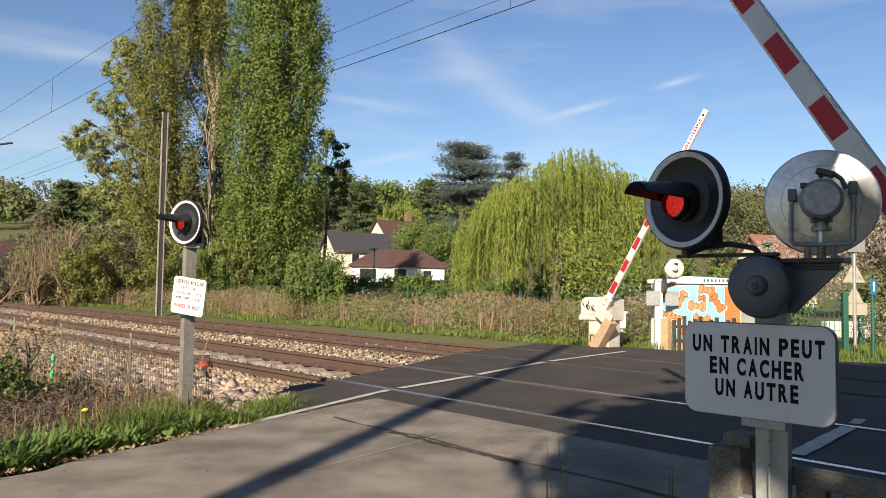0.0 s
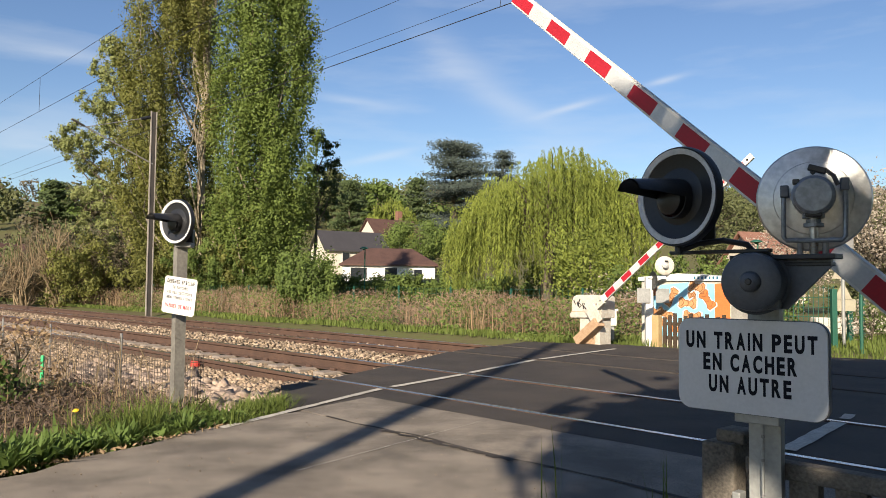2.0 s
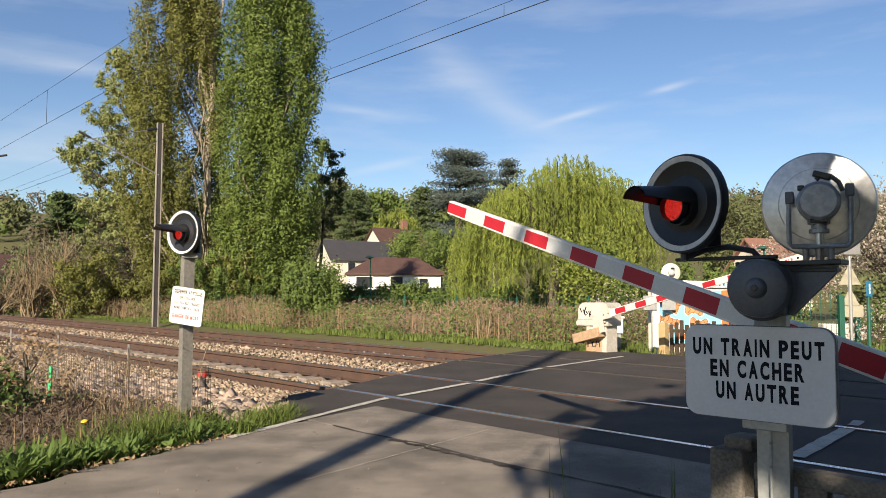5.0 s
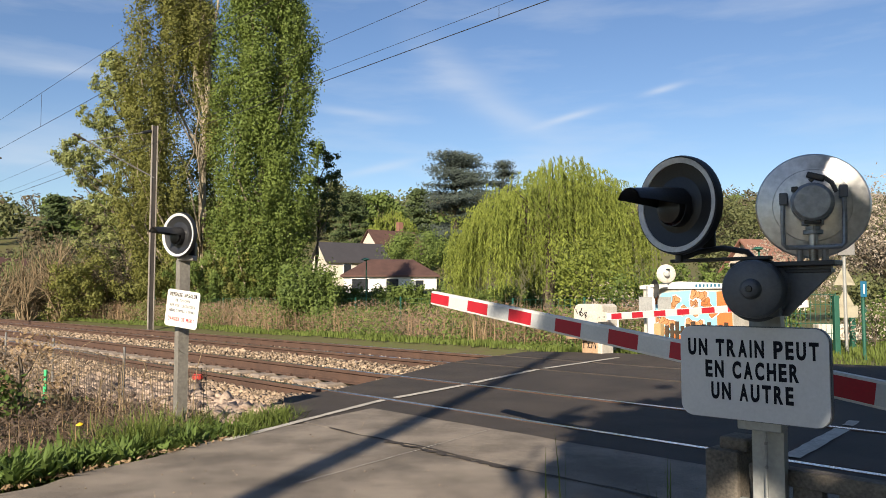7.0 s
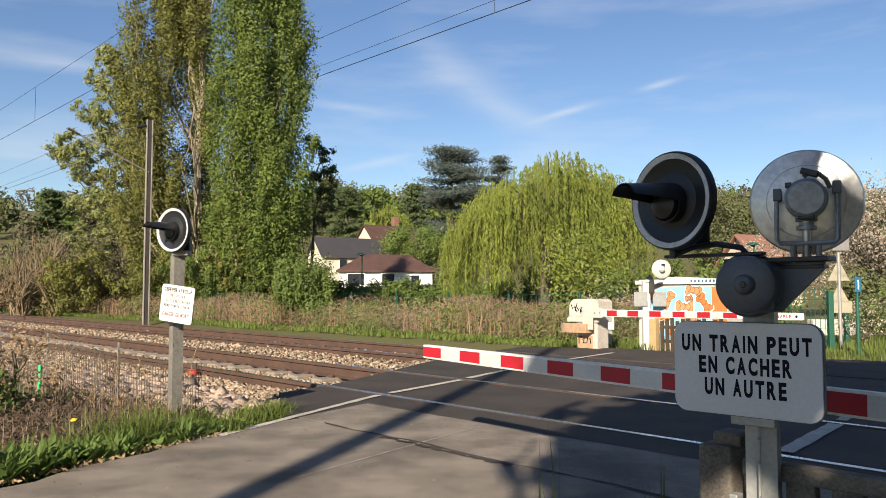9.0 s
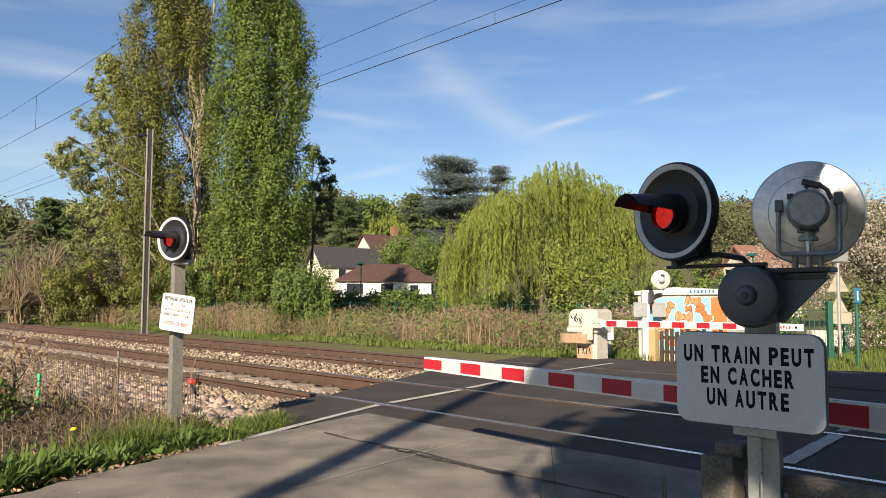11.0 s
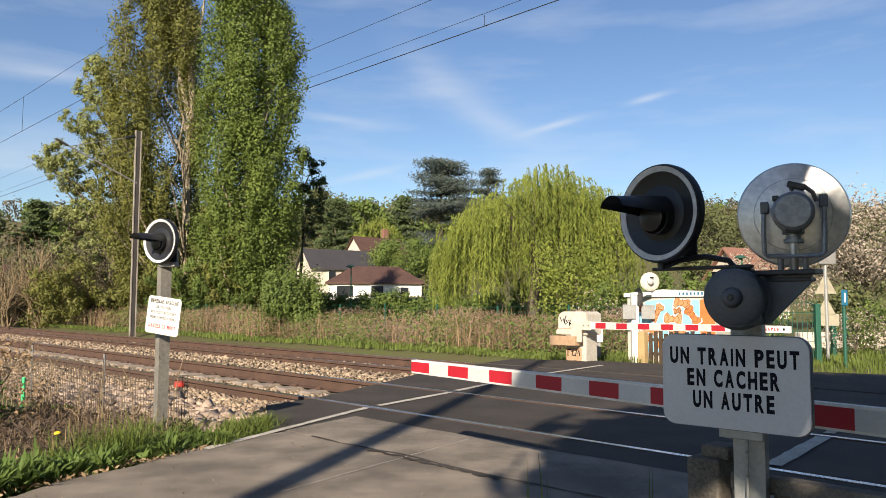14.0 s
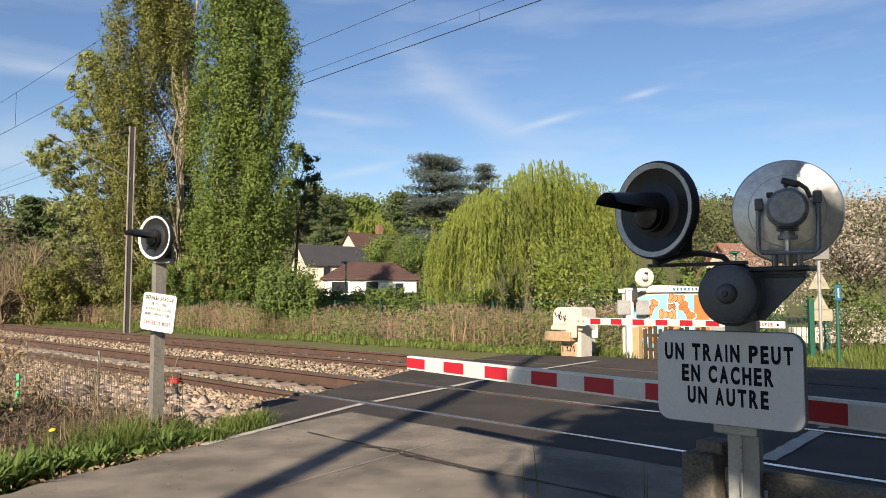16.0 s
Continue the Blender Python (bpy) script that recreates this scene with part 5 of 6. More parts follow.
def make_wire_fence():
    """Green fence of posts and welded panels along the far verge."""
    post = None
    for i in range(26):
        s = 7.2 + 2.5 * i
        x, y, _ = sl(s, 16.4)
        m = Matrix.Translation((x, y, ground_z(x, y))) @ Matrix.Rotation(TURN + pi / 2, 4, "Z")
        if post is None:
            post = thing("wire_fence", "green welded wire fence bay with its post", "fence", m, group="green wire fence")
            part("post", box((0.04, 0.04, 1.15), (0, 0, 0.55), 0.006), M["green_paint"], post)
            bm = None
            for k in range(7):
                bm = box((2.5, 0.005, 0.005), (1.25, 0, 0.08 + 0.165 * k), 0, None, bm)
            for k in range(13):
                bm = box((0.005, 0.005, 1.02), (0.05 + 0.2 * k, 0.006, 0.56), 0, None, bm)
            tagged(part("wire_mesh", bm, M["green_paint"], post), kind="stuff")
        else:
            copy_thing(post, m)


make_far_verge()
make_wire_fence()
round_crown("shrub", "upright green elder shrub by the railway fence", -4.85, 27, 2.4, 2.1, 41, M["leaf_mid"], 12000, 0.1, base=0.02, category="shrub", clumps=80, tight=0.07, flat=3.2, z=-0.15)
round_crown("shrub", "thin olive shrub before the willow", 4.6, 24.5, 3.0, 2.6, 42, M["leaf_willow"], 5200, 0.10, base=0.02, category="shrub", clumps=60, tight=0.1, flat=2.2, z=-0.15)
round_crown("shrub", "thin olive shrub behind the barrier drive", 5.6, 22.5, 1.9, 2.4, 43, M["leaf_mid"], 3600, 0.09, base=0.02, category="shrub", clumps=50, tight=0.1, flat=1.6, z=-0.15)
round_crown("flowering_shrub", "small shrub with white blossom behind the cabinet", 4.1, 19.0, 1.45, 1.6, 44, M["blossom"], 900, 0.07, base=0.05, category="shrub", clumps=40, tight=0.12, z=-0.15)


def thicket(name, label, rows, seed, mat, leaf, n, category="shrub"):
    """A row of bushes as one mass: rows of (x, y, height, width)."""
    rng = np.random.default_rng(seed)
    pts, out = [], []
    for x, y, h, w in rows:
        for c in range(34):
            a, q = rng.random() * 6.28, sqrt(rng.random())
            c0 = (x + cos(a) * q * w / 2, y + sin(a) * q * w / 2, ground_z(x, y) + h * (0.05 + 0.88 * rng.random() * (1 - 0.45 * q * q)))
            p, d = tufts([c0], [0.14 * w * rng.uniform(0.6, 1.3)], n // 34, rng, 1.3, 0.3)
            pts.append(p), out.append(d)
    tagged(link(name, leaves_mesh(name, np.concatenate(pts), leaf, rng, 0.6, out=np.concatenate(out)), M[mat]), label, category, kind="stuff")


rg = random.Random(4)
thicket("undergrowth", "dark ivy and shrubs under the poplars", [(-18 + 0.9 * i + rg.uniform(-0.4, 0.4), 41 + rg.uniform(-4, 3), rg.uniform(2.6, 6.0), 2.8) for i in range(12)], 51, "leaf_poplar2", 0.12, 4600, "undergrowth")
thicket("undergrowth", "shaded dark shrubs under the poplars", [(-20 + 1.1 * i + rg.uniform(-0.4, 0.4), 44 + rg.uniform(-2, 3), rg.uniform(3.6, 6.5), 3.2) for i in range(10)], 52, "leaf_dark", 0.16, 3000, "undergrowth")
thicket("suckers", "bright green suckers at the foot of the poplars", [(-12.4 + 0.62 * i + rg.uniform(-0.2, 0.2), 36.6 + rg.uniform(-0.6, 0.8), rg.uniform(3.2, 5.4), 1.7) for i in range(8)], 58, "leaf_mid", 0.1, 4200, "undergrowth")
thicket("hedge", "clipped green garden hedge before the houses", [(-7.5 + 0.9 * i, 47 + 0.15 * i, rg.uniform(2.0, 2.2), 2.4) for i in range(14)], 53, "leaf_mid", 0.15, 3200, "hedge")
thicket("scrub", "tan leafless scrub beside the line", [(-23.2 + 0.6 * i + rg.uniform(-0.5, 0.5), 42 + rg.uniform(-3, 3), rg.uniform(2.8, 5.0), 3.0) for i in range(11)], 54, "leaf_brown", 0.11, 3000, "scrub")


def bare_shrub(label, x, y, height, width, seed):
    """Arching leafless tan branches from one root, forked twice."""
    rng = np.random.default_rng(seed)
    t = thing("bare_shrub", label, "shrub", Matrix.Translation((x, y, ground_at(x, y))), "bare shrubs beside the line")
    for i in range(22):
        a, q = rng.random() * 2 * pi, sqrt(rng.random())
        top = Vector((cos(a) * q * width / 2, sin(a) * q * width / 2, height * (0.95 - 0.4 * q) * rng.uniform(0.75, 1.05)))
        path = bent(Vector((rng.normal() * 0.15, rng.normal() * 0.15, -0.1)), top, rng, 6, 0.22)
        bm = tube(path, [0.045, 0.04, 0.034, 0.028, 0.02, 0.01], 5)
        for j in range(4):
            b0 = path[2 + j % 3]
            b1 = b0 + (path[3 + j % 3] - b0) * 1.6 + Vector(rng.normal(size=3)) * 0.09 * height
            bm = tube(bent(b0, b1, rng, 4, 0.2), [0.022, 0.018, 0.012, 0.006], 4, bm)
        part("branch", bm, M["twig"], t, "", True)


for i, (bx, by, bh, bw) in enumerate(((-19.4, 38.2, 5.4, 3.4), (-21.2, 38.6, 4.4, 3.6), (-23.2, 39, 3.8, 3.6), (-17.9, 38.4, 3.6, 2.4))):
    bare_shrub("leafless shrub with arching tan branches", bx, by, bh, bw, 540 + i)
thicket("scrub", "green and olive scrub beside the line", [(-36 + 1.7 * i + rg.uniform(-0.5, 0.5), 60 + rg.uniform(-4, 4), rg.uniform(3.5, 6.5), 4.4) for i in range(11)], 55, "leaf_wood", 0.24, 1900, "scrub")
thicket("scrub", "green scrub behind the willow", [(6 + 1.6 * i, 46 + rg.uniform(-2, 4), rg.uniform(2.5, 4.5), 3.2) for i in range(9)], 56, "leaf_mid", 0.22, 1800, "scrub")
thicket("hedge", "tall olive hedge along the side road", [(12.5 + 0.85 * i, 23 + 0.1 * i + rg.uniform(-0.6, 0.6), rg.uniform(1.7, 2.5), 1.9) for i in range(10)], 57, "leaf_wood", 0.12, 2200, "hedge")

thicket("woodland", "brown budding trees at the foot of the hill", [(-66 + 2.6 * i + rg.uniform(-1, 1), 98 + rg.uniform(-8, 8), rg.uniform(5, 8.5), 6.5) for i in range(15)], 59, "leaf_brown", 0.42, 1500, "woodland")
thicket("woodland", "olive trees at the foot of the hill", [(-64 + 4.2 * i + rg.uniform(-1, 1), 90 + rg.uniform(-6, 8), rg.uniform(4, 7), 5.5) for i in range(8)], 60, "leaf_wood", 0.42, 1500, "woodland")

# ---- trees round the houses and on the right ----
round_crown("tree", "round bright green tree beside the bungalow", -3.0, 86, 7.2, 7.4, 61, M["leaf_mid"], 14000, 0.22, z=1.6)
round_crown("tree", "light green tree between the houses", -6.3, 100, 4.4, 4.6, 62, M["leaf_willow"], 4000, 0.3, z=3.9)
willow("weeping_willow", "small yellow weeping willow by the hillside house", -8.2, 112, 9.0, 8.0, 63, M["leaf_willow"], 420, 0.5, per=0.16)
cedar("pine", "dark umbrella pine beside the cedar", -4.4, 116, 11.5, 6.5, 64, 3600, M["leaf_dark"], 0.45, lowest=0.45)
cedar("cedar", "second blue green cedar behind the willow", 9.0, 122, 15.5, 9.0, 65, 15000, M["needle"], 0.27)
round_crown("tree", "pale green tree on the slope", -18.5, 128, 13.5, 9, 66, M["leaf_wood"], 7000, 0.5)
round_crown("tree", "fresh green tree on the slope", -13.5, 150, 10.5, 9, 67, M["leaf_mid"], 6000, 0.6)
cedar("conifer", "dark conifer on the wooded hillside", -78, 152, 11, 9, 68, 6000, M["leaf_dark"], 0.6, lowest=0.05)
round_crown("tree", "olive tree behind the crossing", 22.5, 60, 8.6, 7.5, 71, M["leaf_wood"], 16000, 0.19)
round_crown("tree", "bare grey tree with fine twigs", 21.2, 62, 8.6, 5.2, 72, M["leaf_brown"], 3000, 0.11, clumps=90)
round_crown("blossom_tree", "spreading tree covered in pale pink blossom", 19.8, 35, 6.3, 8.4, 73, M["blossom"], 13000, 0.12, base=0.32, clumps=150, tight=0.075)
round_crown("blossom_tree", "smaller pale blossom tree beside the road", 16.0, 36, 4.2, 4.6, 74, M["blossom"], 5600, 0.1, base=0.1, clumps=70, tight=0.08)
round_crown("shrub", "white flowering shrub at the kerb", 9.2, 16.6, 1.0, 1.5, 75, M["blossom"], 900, 0.05, base=0.02, category="shrub", z=-0.12)
round_crown("shrub", "green shrub at the kerb", 10.4, 17.6, 1.1, 2.2, 76, M["leaf_mid"], 2600, 0.08, base=0.02, category="shrub", z=-0.12)
round_crown("shrub", "thin green shrub growing through the fence", 6.9, 16.8, 1.7, 1.8, 77, M["leaf_mid"], 2600, 0.08, base=0.02, category="shrub", z=-0.12)


# ---- houses ----
def house(name, label, x, y, z, heading, length, depth, eave, ridge, wall, roof, hip=0.0, windows=(), chimney=None, over=0.35):
    """A house with pitched roof; local x along the ridge, -y the front."""
    t = thing(name, label, "house", Matrix.Translation((x, y, z)) @ Matrix.Rotation(radians(heading), 4, "Z"))
    L, D = length / 2, depth / 2
    gable = [(-D, -3.0), (D, -3.0), (D, eave), (0, ridge if not hip else eave), (-D, eave)]
    body = part("wall", prism(gable, length, Matrix.Translation((-L, 0, 0)) @ Matrix((Vector((0, 1, 0)), Vector((0, 0, 1)), Vector((1, 0, 0)))).transposed().to_4x4()), wall, t)
    bm = bmesh.new()
    th = 0.16
    for off in (0, th):
        e = [bm.verts.new((sx * (L + over), sy * (D + over), eave - over * (ridge - eave) / D + off)) for sx, sy in ((-1, -1), (1, -1), (1, 1), (-1, 1))]
        r = [bm.verts.new((sx * (L + over - hip), 0, ridge + off)) for sx in (-1, 1)]
        bm.faces.new((e[0], e[1], r[1], r[0])), bm.faces.new((e[2], e[3], r[0], r[1]))
        if hip:
            bm.faces.new((e[1], e[2], r[1])), bm.faces.new((e[3], e[0], r[0]))
    rim = [e_ for e_ in bm.edges if e_.is_boundary]
    bmesh.ops.bridge_loops(bm, edges=rim)
    ro = part("roof", bm, roof, t)
    if chimney:
        part("chimney", box((0.8, 0.6, 2.2), (chimney, 0.3, ridge + 0.3), 0.03), M["brick"], ro)
    for wx, wz, ww, wh in windows:
        w = part("window", box((ww + 0.16, 0.1, wh + 0.16), (wx, -D - 0.03, wz), 0.01), M["white"], t)
        part("pane", box((ww, 0.06, wh), (wx, -D - 0.07, wz)), M["glass"], w, "dark window glass")
    return t


house("bungalow", "low white bungalow with brown hipped roof", -5.9, 80, 1.3, 4, 9.2, 7.0, 1.9, 3.5, M["white_render"], M["roof_brown"], hip=2.6, windows=((-3.0, 1.0, 1.6, 1.1), (0.2, 1.0, 1.2, 1.1), (2.9, 0.95, 0.8, 0.9)))
house("house", "pale rendered house with dark slate roof", -12.0, 95, 2.2, 30, 8.0, 5.2, 3.2, 5.4, M["render"], M["roof_dark"], windows=((-1.5, 2.2, 0.9, 1.1), (1.2, 2.2, 0.9, 1.1)))
house("house", "cream gabled house with brown tiled roof", -7.6, 104, 4.3, 38, 7.0, 5.4, 3.0, 5.6, M["render"], M["roof_brown"], windows=((-1.6, 1.8, 0.9, 1.1), (1.2, 1.8, 0.9, 1.1)), chimney=1.6)
house("house", "cream house with low roof on the edge of the wood", -44.6, 74, 0.0, 60, 8.0, 6.0, 3.0, 4.8, M["render"], M["roof_brown"], windows=((-1, 1.8, 1.0, 1.1),))
house("house", "house with reddish tiled roof behind blossom", 22.3, 54, 0.3, 20, 3.6, 4.0, 2.6, 4.6, M["render"], M["brick"], windows=((0, 1.5, 1.0, 1.1),))


def street_lamp(label, x, y, z, height):
    t = thing("street_lamp", label, "street lamp", Matrix.Translation((x, y, z)))
    part("pole", rod((0, 0, 0), (0, 0, height), 0.045, 0.035, 10), M["green_paint"], t)
    part("lamp_cap", lathe([(0.0, 0.12), (0.12, 0.1), (0.24, 0.03), (0.25, 0.0), (0.1, -0.02), (0.06, -0.08), (0, -0.08)], 20, None, Matrix.Translation((-0.05, 0, height))), M["green_paint"], t, "green lamp cap", True)


street_lamp("green street lamp on the lane by the bungalow", -4.75, 45, -0.1, 3.3)
street_lamp("green street lamp on the side road", 13.4, 33, -0.1, 3.15)


# ---- far side of the crossing ----
def cabinet():
    """Relay cabinet with a sprayed front."""
    t = thing("relay_cabinet", "white relay cabinet with blue and orange sprayed front", "cabinet", track_frame(7.55, 13.72, -0.2))
    part("body", box((1.86, 0.8, 1.36), (0, 0, 0.68), 0.015), M["cream"], t)
    o = [(-0.97, 1.36), (0.97, 1.36), (0.97, 1.43), (0.1, 1.5), (-0.97, 1.43)]
    part("roof", prism(o, 0.9, Matrix.Translation((0, 0.45, 0)) @ Matrix.Rotation(radians(90), 4, "X")), M["white"], t, "white overhanging lid")
    fm = Matrix.Translation((0, 0.402, 0)) @ Matrix((Vector((-1, 0, 0)), Vector((0, 0, 1)), Vector((0, 1, 0)))).transposed().to_4x4()
    part("painted_field", prism([(-0.78, 0.3), (0.62, 0.3), (0.62, 1.3), (0.1, 1.33), (-0.5, 1.28), (-0.8, 0.9)], 0.002, fm), M["blue_spray"], t, "light blue sprayed ground")
    part("painted_edge", prism([(0.625, 0.28), (0.92, 0.28), (0.92, 1.0), (0.8, 1.32), (0.625, 1.3)], 0.002, fm), M["orange_spray"], t, "orange sprayed edge")
    rng = random.Random(12)
    shapes = (((-0.66, 1.16), (-0.42, 1.06), 0.07), ((-0.16, 1.2), (-0.36, 0.9), 0.07), ((-0.1, 0.95), (0.25, 0.92), 0.08), ((0.12, 1.28), (0.42, 1.2), 0.085), ((0.38, 1.15), (0.58, 0.86), 0.08), ((-0.55, 0.78), (-0.25, 0.66), 0.075), ((-0.72, 0.52), (-0.4, 0.56), 0.07), ((0.0, 0.72), (0.34, 0.68), 0.07), ((-0.3, 0.46), (0.06, 0.4), 0.06), ((0.3, 0.5), (0.52, 0.62), 0.06), ((-0.75, 0.95), (-0.62, 0.72), 0.055), ((0.1, 1.08), (0.24, 1.1), 0.05))
    for i, (a, c, w) in enumerate(shapes):
        a, c = Vector(a), Vector(c)
        d = (c - a).normalized()
        n = Vector((-d.y, d.x))
        out = []
        for f, k in ((0, 1.0), (0.15, 1.25), (0.35, 0.7), (0.65, 0.72), (0.85, 1.3), (1, 1.0)):
            out.append(a.lerp(c, f) + n * w * k * rng.uniform(0.8, 1.15))
        for f, k in ((1, 1.0), (0.85, 1.2), (0.65, 0.7), (0.35, 0.75), (0.15, 1.3), (0, 1.0)):
            out.append(a.lerp(c, f) - n * w * k * rng.uniform(0.8, 1.15))
        grow = [p + (p - a.lerp(c, 0.5)).normalized() * 0.03 for p in out]
        part("sprayed_outline", prism([(p.x, p.y) for p in grow], 0.0015, fm @ Matrix.Translation((0, 0, 0.0025))), M["white"], t)
        part("sprayed_shape", prism([(p.x, p.y) for p in out], 0.0015, fm @ Matrix.Translation((0, 0, 0.0045))), M["brown_spray"] if i % 4 else M["orange_spray"], t)
        for k in range(3):
            f = 0.15 + 0.3 * k
            q = a.lerp(c, f)
            stroke(t, [(q.x - n.x * w * 0.8, q.y - n.y * w * 0.8), (q.x + d.x * 0.05, q.y + d.y * 0.05), (q.x + n.x * w * 0.9, q.y + n.y * w * 0.9)], fm @ Matrix.Translation((0, 0, 0.0068)), M["sienna_spray"], 0.008, "sprayed_line")
        edge = [(p.x, p.y) for p in out] + [(out[0].x, out[0].y)]
        stroke(t, edge, fm @ Matrix.Translation((0, 0, 0.0068)), M["sienna_spray"], 0.006, "sprayed_line")
    for k in range(7):
        part("scribble", box((0.035, 0.003, 0.05), (-0.25 - 0.075 * k, 0.453, 1.415), 0.001), M["blue_sign"], t)


def far_signal():
    t = thing("crossing_signal", "white signal post with the pale back of a lamp", "crossing signal")
    p = Vector((3.92, 14.85, 0))
    part("post", box((0.14, 0.12, 1.45), p + Vector((0, 0, 0.5)), 0.006), M["white"], t)
    m = face_pose(p + Vector((0.28, -0.1, 1.45)), -95)
    d = part("target", lathe([(0, 0.02), (0.1, 0.015), (0.17, 0.0), (0.182, -0.012), (0.17, -0.02), (0, -0.01)], 36, None, m), M["cream"], t, "pale back of a round target", True)
    part("lamp_case", lathe([(0, 0.1), (0.055, 0.095), (0.06, 0.02), (0, 0.02)], 24, None, m), M["lamp_grey"], d, "", True)
    part("latch", box((0.07, 0.02, 0.03), m @ Vector((0.02, 0.08, 0.07)), 0.004), M["black"], d)
    part("target", lathe([(0, 0.01), (0.17, 0.0), (0.18, -0.012), (0, -0.01)], 36, None, face_pose(p + Vector((0.06, -0.12, 1.16)), 10)), M["black"], t, "dark round target seen edge on", True)
    part("cross_arm", box((0.34, 0.06, 0.05), p + Vector((0.14, -0.06, 1.22)), 0.006), M["white"], t)
    for x in (-0.12, 0.24):
        part("notice_back", box((0.26, 0.02, 0.28), p + Vector((x, -0.08, 0.87)), 0.008), M["notice_grey"], t)
    part("cable_box", box((0.12, 0.1, 0.22), p + Vector((0.12, -0.05, 0.12)), 0.01), M["black"], t)


def palisade():
    base = sl(7.5, 12.75)
    t = thing("palisade", "weathered grey timber palisade before the cabinet", "fence")
    for i in range(13):
        p = sl(7.62 - 0.105 * i, 12.75)
        h = 0.62 + 0.04 * ((i * 7) % 3)
        part("slat", box((0.07, 0.03, h), p + Vector((0, 0, h / 2 - 0.14)), 0.006, Matrix.Rotation(TURN + pi / 2, 3, "Z")), M["timber_dark"], t)
    for z in (0.1, 0.36):
        part("stringer", box((1.35, 0.03, 0.06), sl(7.0, 12.79, z), 0.004, Matrix.Rotation(TURN + pi / 2, 3, "Z")), M["timber_dark"], t)
    part("post", box((0.14, 0.14, 0.66), sl(7.78, 12.74, 0.18), 0.012, Matrix.Rotation(TURN, 3, "Z")), M["timber_pale"], t, "pale timber post")


def sign_posts():
    t = thing("road_sign", "grey post with backs of two triangular signs and a plate", "road sign")
    p = Vector((8.02, 15.55, -0.12))
    part("post", rod(p, p + Vector((0, 0, 2.35)), 0.035, seg=12), M["galv"], t)
    m = face_pose(p + Vector((0, -0.04, 0)), -92)
    for z, k in ((1.53, 1.0), (1.08, 0.85)):
        part("triangle_back", prism([(-0.22 * k, -0.17 * k), (0.22 * k, -0.17 * k), (0.02, 0.22 * k), (-0.02, 0.22 * k)], 0.015, m @ Matrix.Translation((0, z, -0.06))), M["sign_back"], t, "tan back of a triangular sign")
    part("plate_back", prism(rounded(0.46, 0.24, 0.03), 0.015, m @ Matrix.Translation((0.02, 0.83, -0.06))), M["sign_back"], t, "tan back of a plate")
    part("top_box", box((0.34, 0.06, 0.32), p + Vector((0.02, -0.05, 2.12)), 0.01), M["galv_dark"], t)
    t = thing("marker_post", "slim green post with a small blue sign", "road sign")
    p = Vector((7.38, 13.7, -0.12))
    part("post", rod(p, p + Vector((0, 0, 1.35)), 0.03, seg=10), M["green_paint"], t)
    pl = part("sign_plate", box((0.11, 0.02, 0.28), p + Vector((0, -0.035, 1.26)), 0.006), M["blue_sign"], t, "blue sign plate")
    part("sign_bar", box((0.025, 0.006, 0.17), p + Vector((0, -0.052, 1.26)), 0.001), M["white"], pl)
    fence = None
    for x, y, h in ((7.55, 15.0, 1.15), (6.45, 15.8, 1.75), (8.7, 16.6, 0.9), (9.5, 17.6, 0.9)):
        t = thing("fence_post", "green steel fence post at the road corner", "fence post", Matrix.Translation((x, y, -0.12)), group="green fence posts")
        part("post", box((0.1, 0.1, h), (0, 0, h / 2), 0.008), M["green_paint"], t)
    t = thing("wire_fence", "green welded wire bay at the road corner", "fence")
    a, c = Vector((6.45, 15.8, 0)), Vector((7.55, 15.0, 0))
    bm = None
    for k in range(16):
        q = a.lerp(c, k / 15)
        bm = rod(q + Vector((0, 0, -0.05)), q + Vector((0, 0, 1.1)), 0.006, seg=5, bm=bm)
    for k in range(6):
        bm = rod(a + Vector((0, 0, 0.1 + 0.19 * k)), c + Vector((0, 0, 0.1 + 0.19 * k)), 0.006, seg=5, bm=bm)
    tagged(part("wire_mesh", bm, M["green_paint"], t), kind="stuff")
    t = thing("junction_box", "small white box on a post behind the barrier drive", "junction box")
    p = Vector((3.35, 15.6, -0.12))
    part("post", box((0.12, 0.08, 0.5), p + Vector((0, 0, 0.25)), 0.006), M["galv"], t)
    part("box", box((0.2, 0.16, 0.3), p + Vector((0, 0, 0.52)), 0.01), M["white"], t)
    part("lid", box((0.26, 0.2, 0.04), p + Vector((0, 0, 0.69)), 0.008), M["white"], t)
    t = thing("low_wall", "low pale stone wall along the side road", "wall", Matrix.Translation((13.5, 20.2, -0.12)))
    for i in range(14):
        part("stone", box((0.55, 0.35, 0.42), (-3.6 + 0.56 * i, 0.02 * ((i * 5) % 3), 0.21), 0.03), M["render"], t)


cabinet()
far_signal()
palisade()
sign_posts()


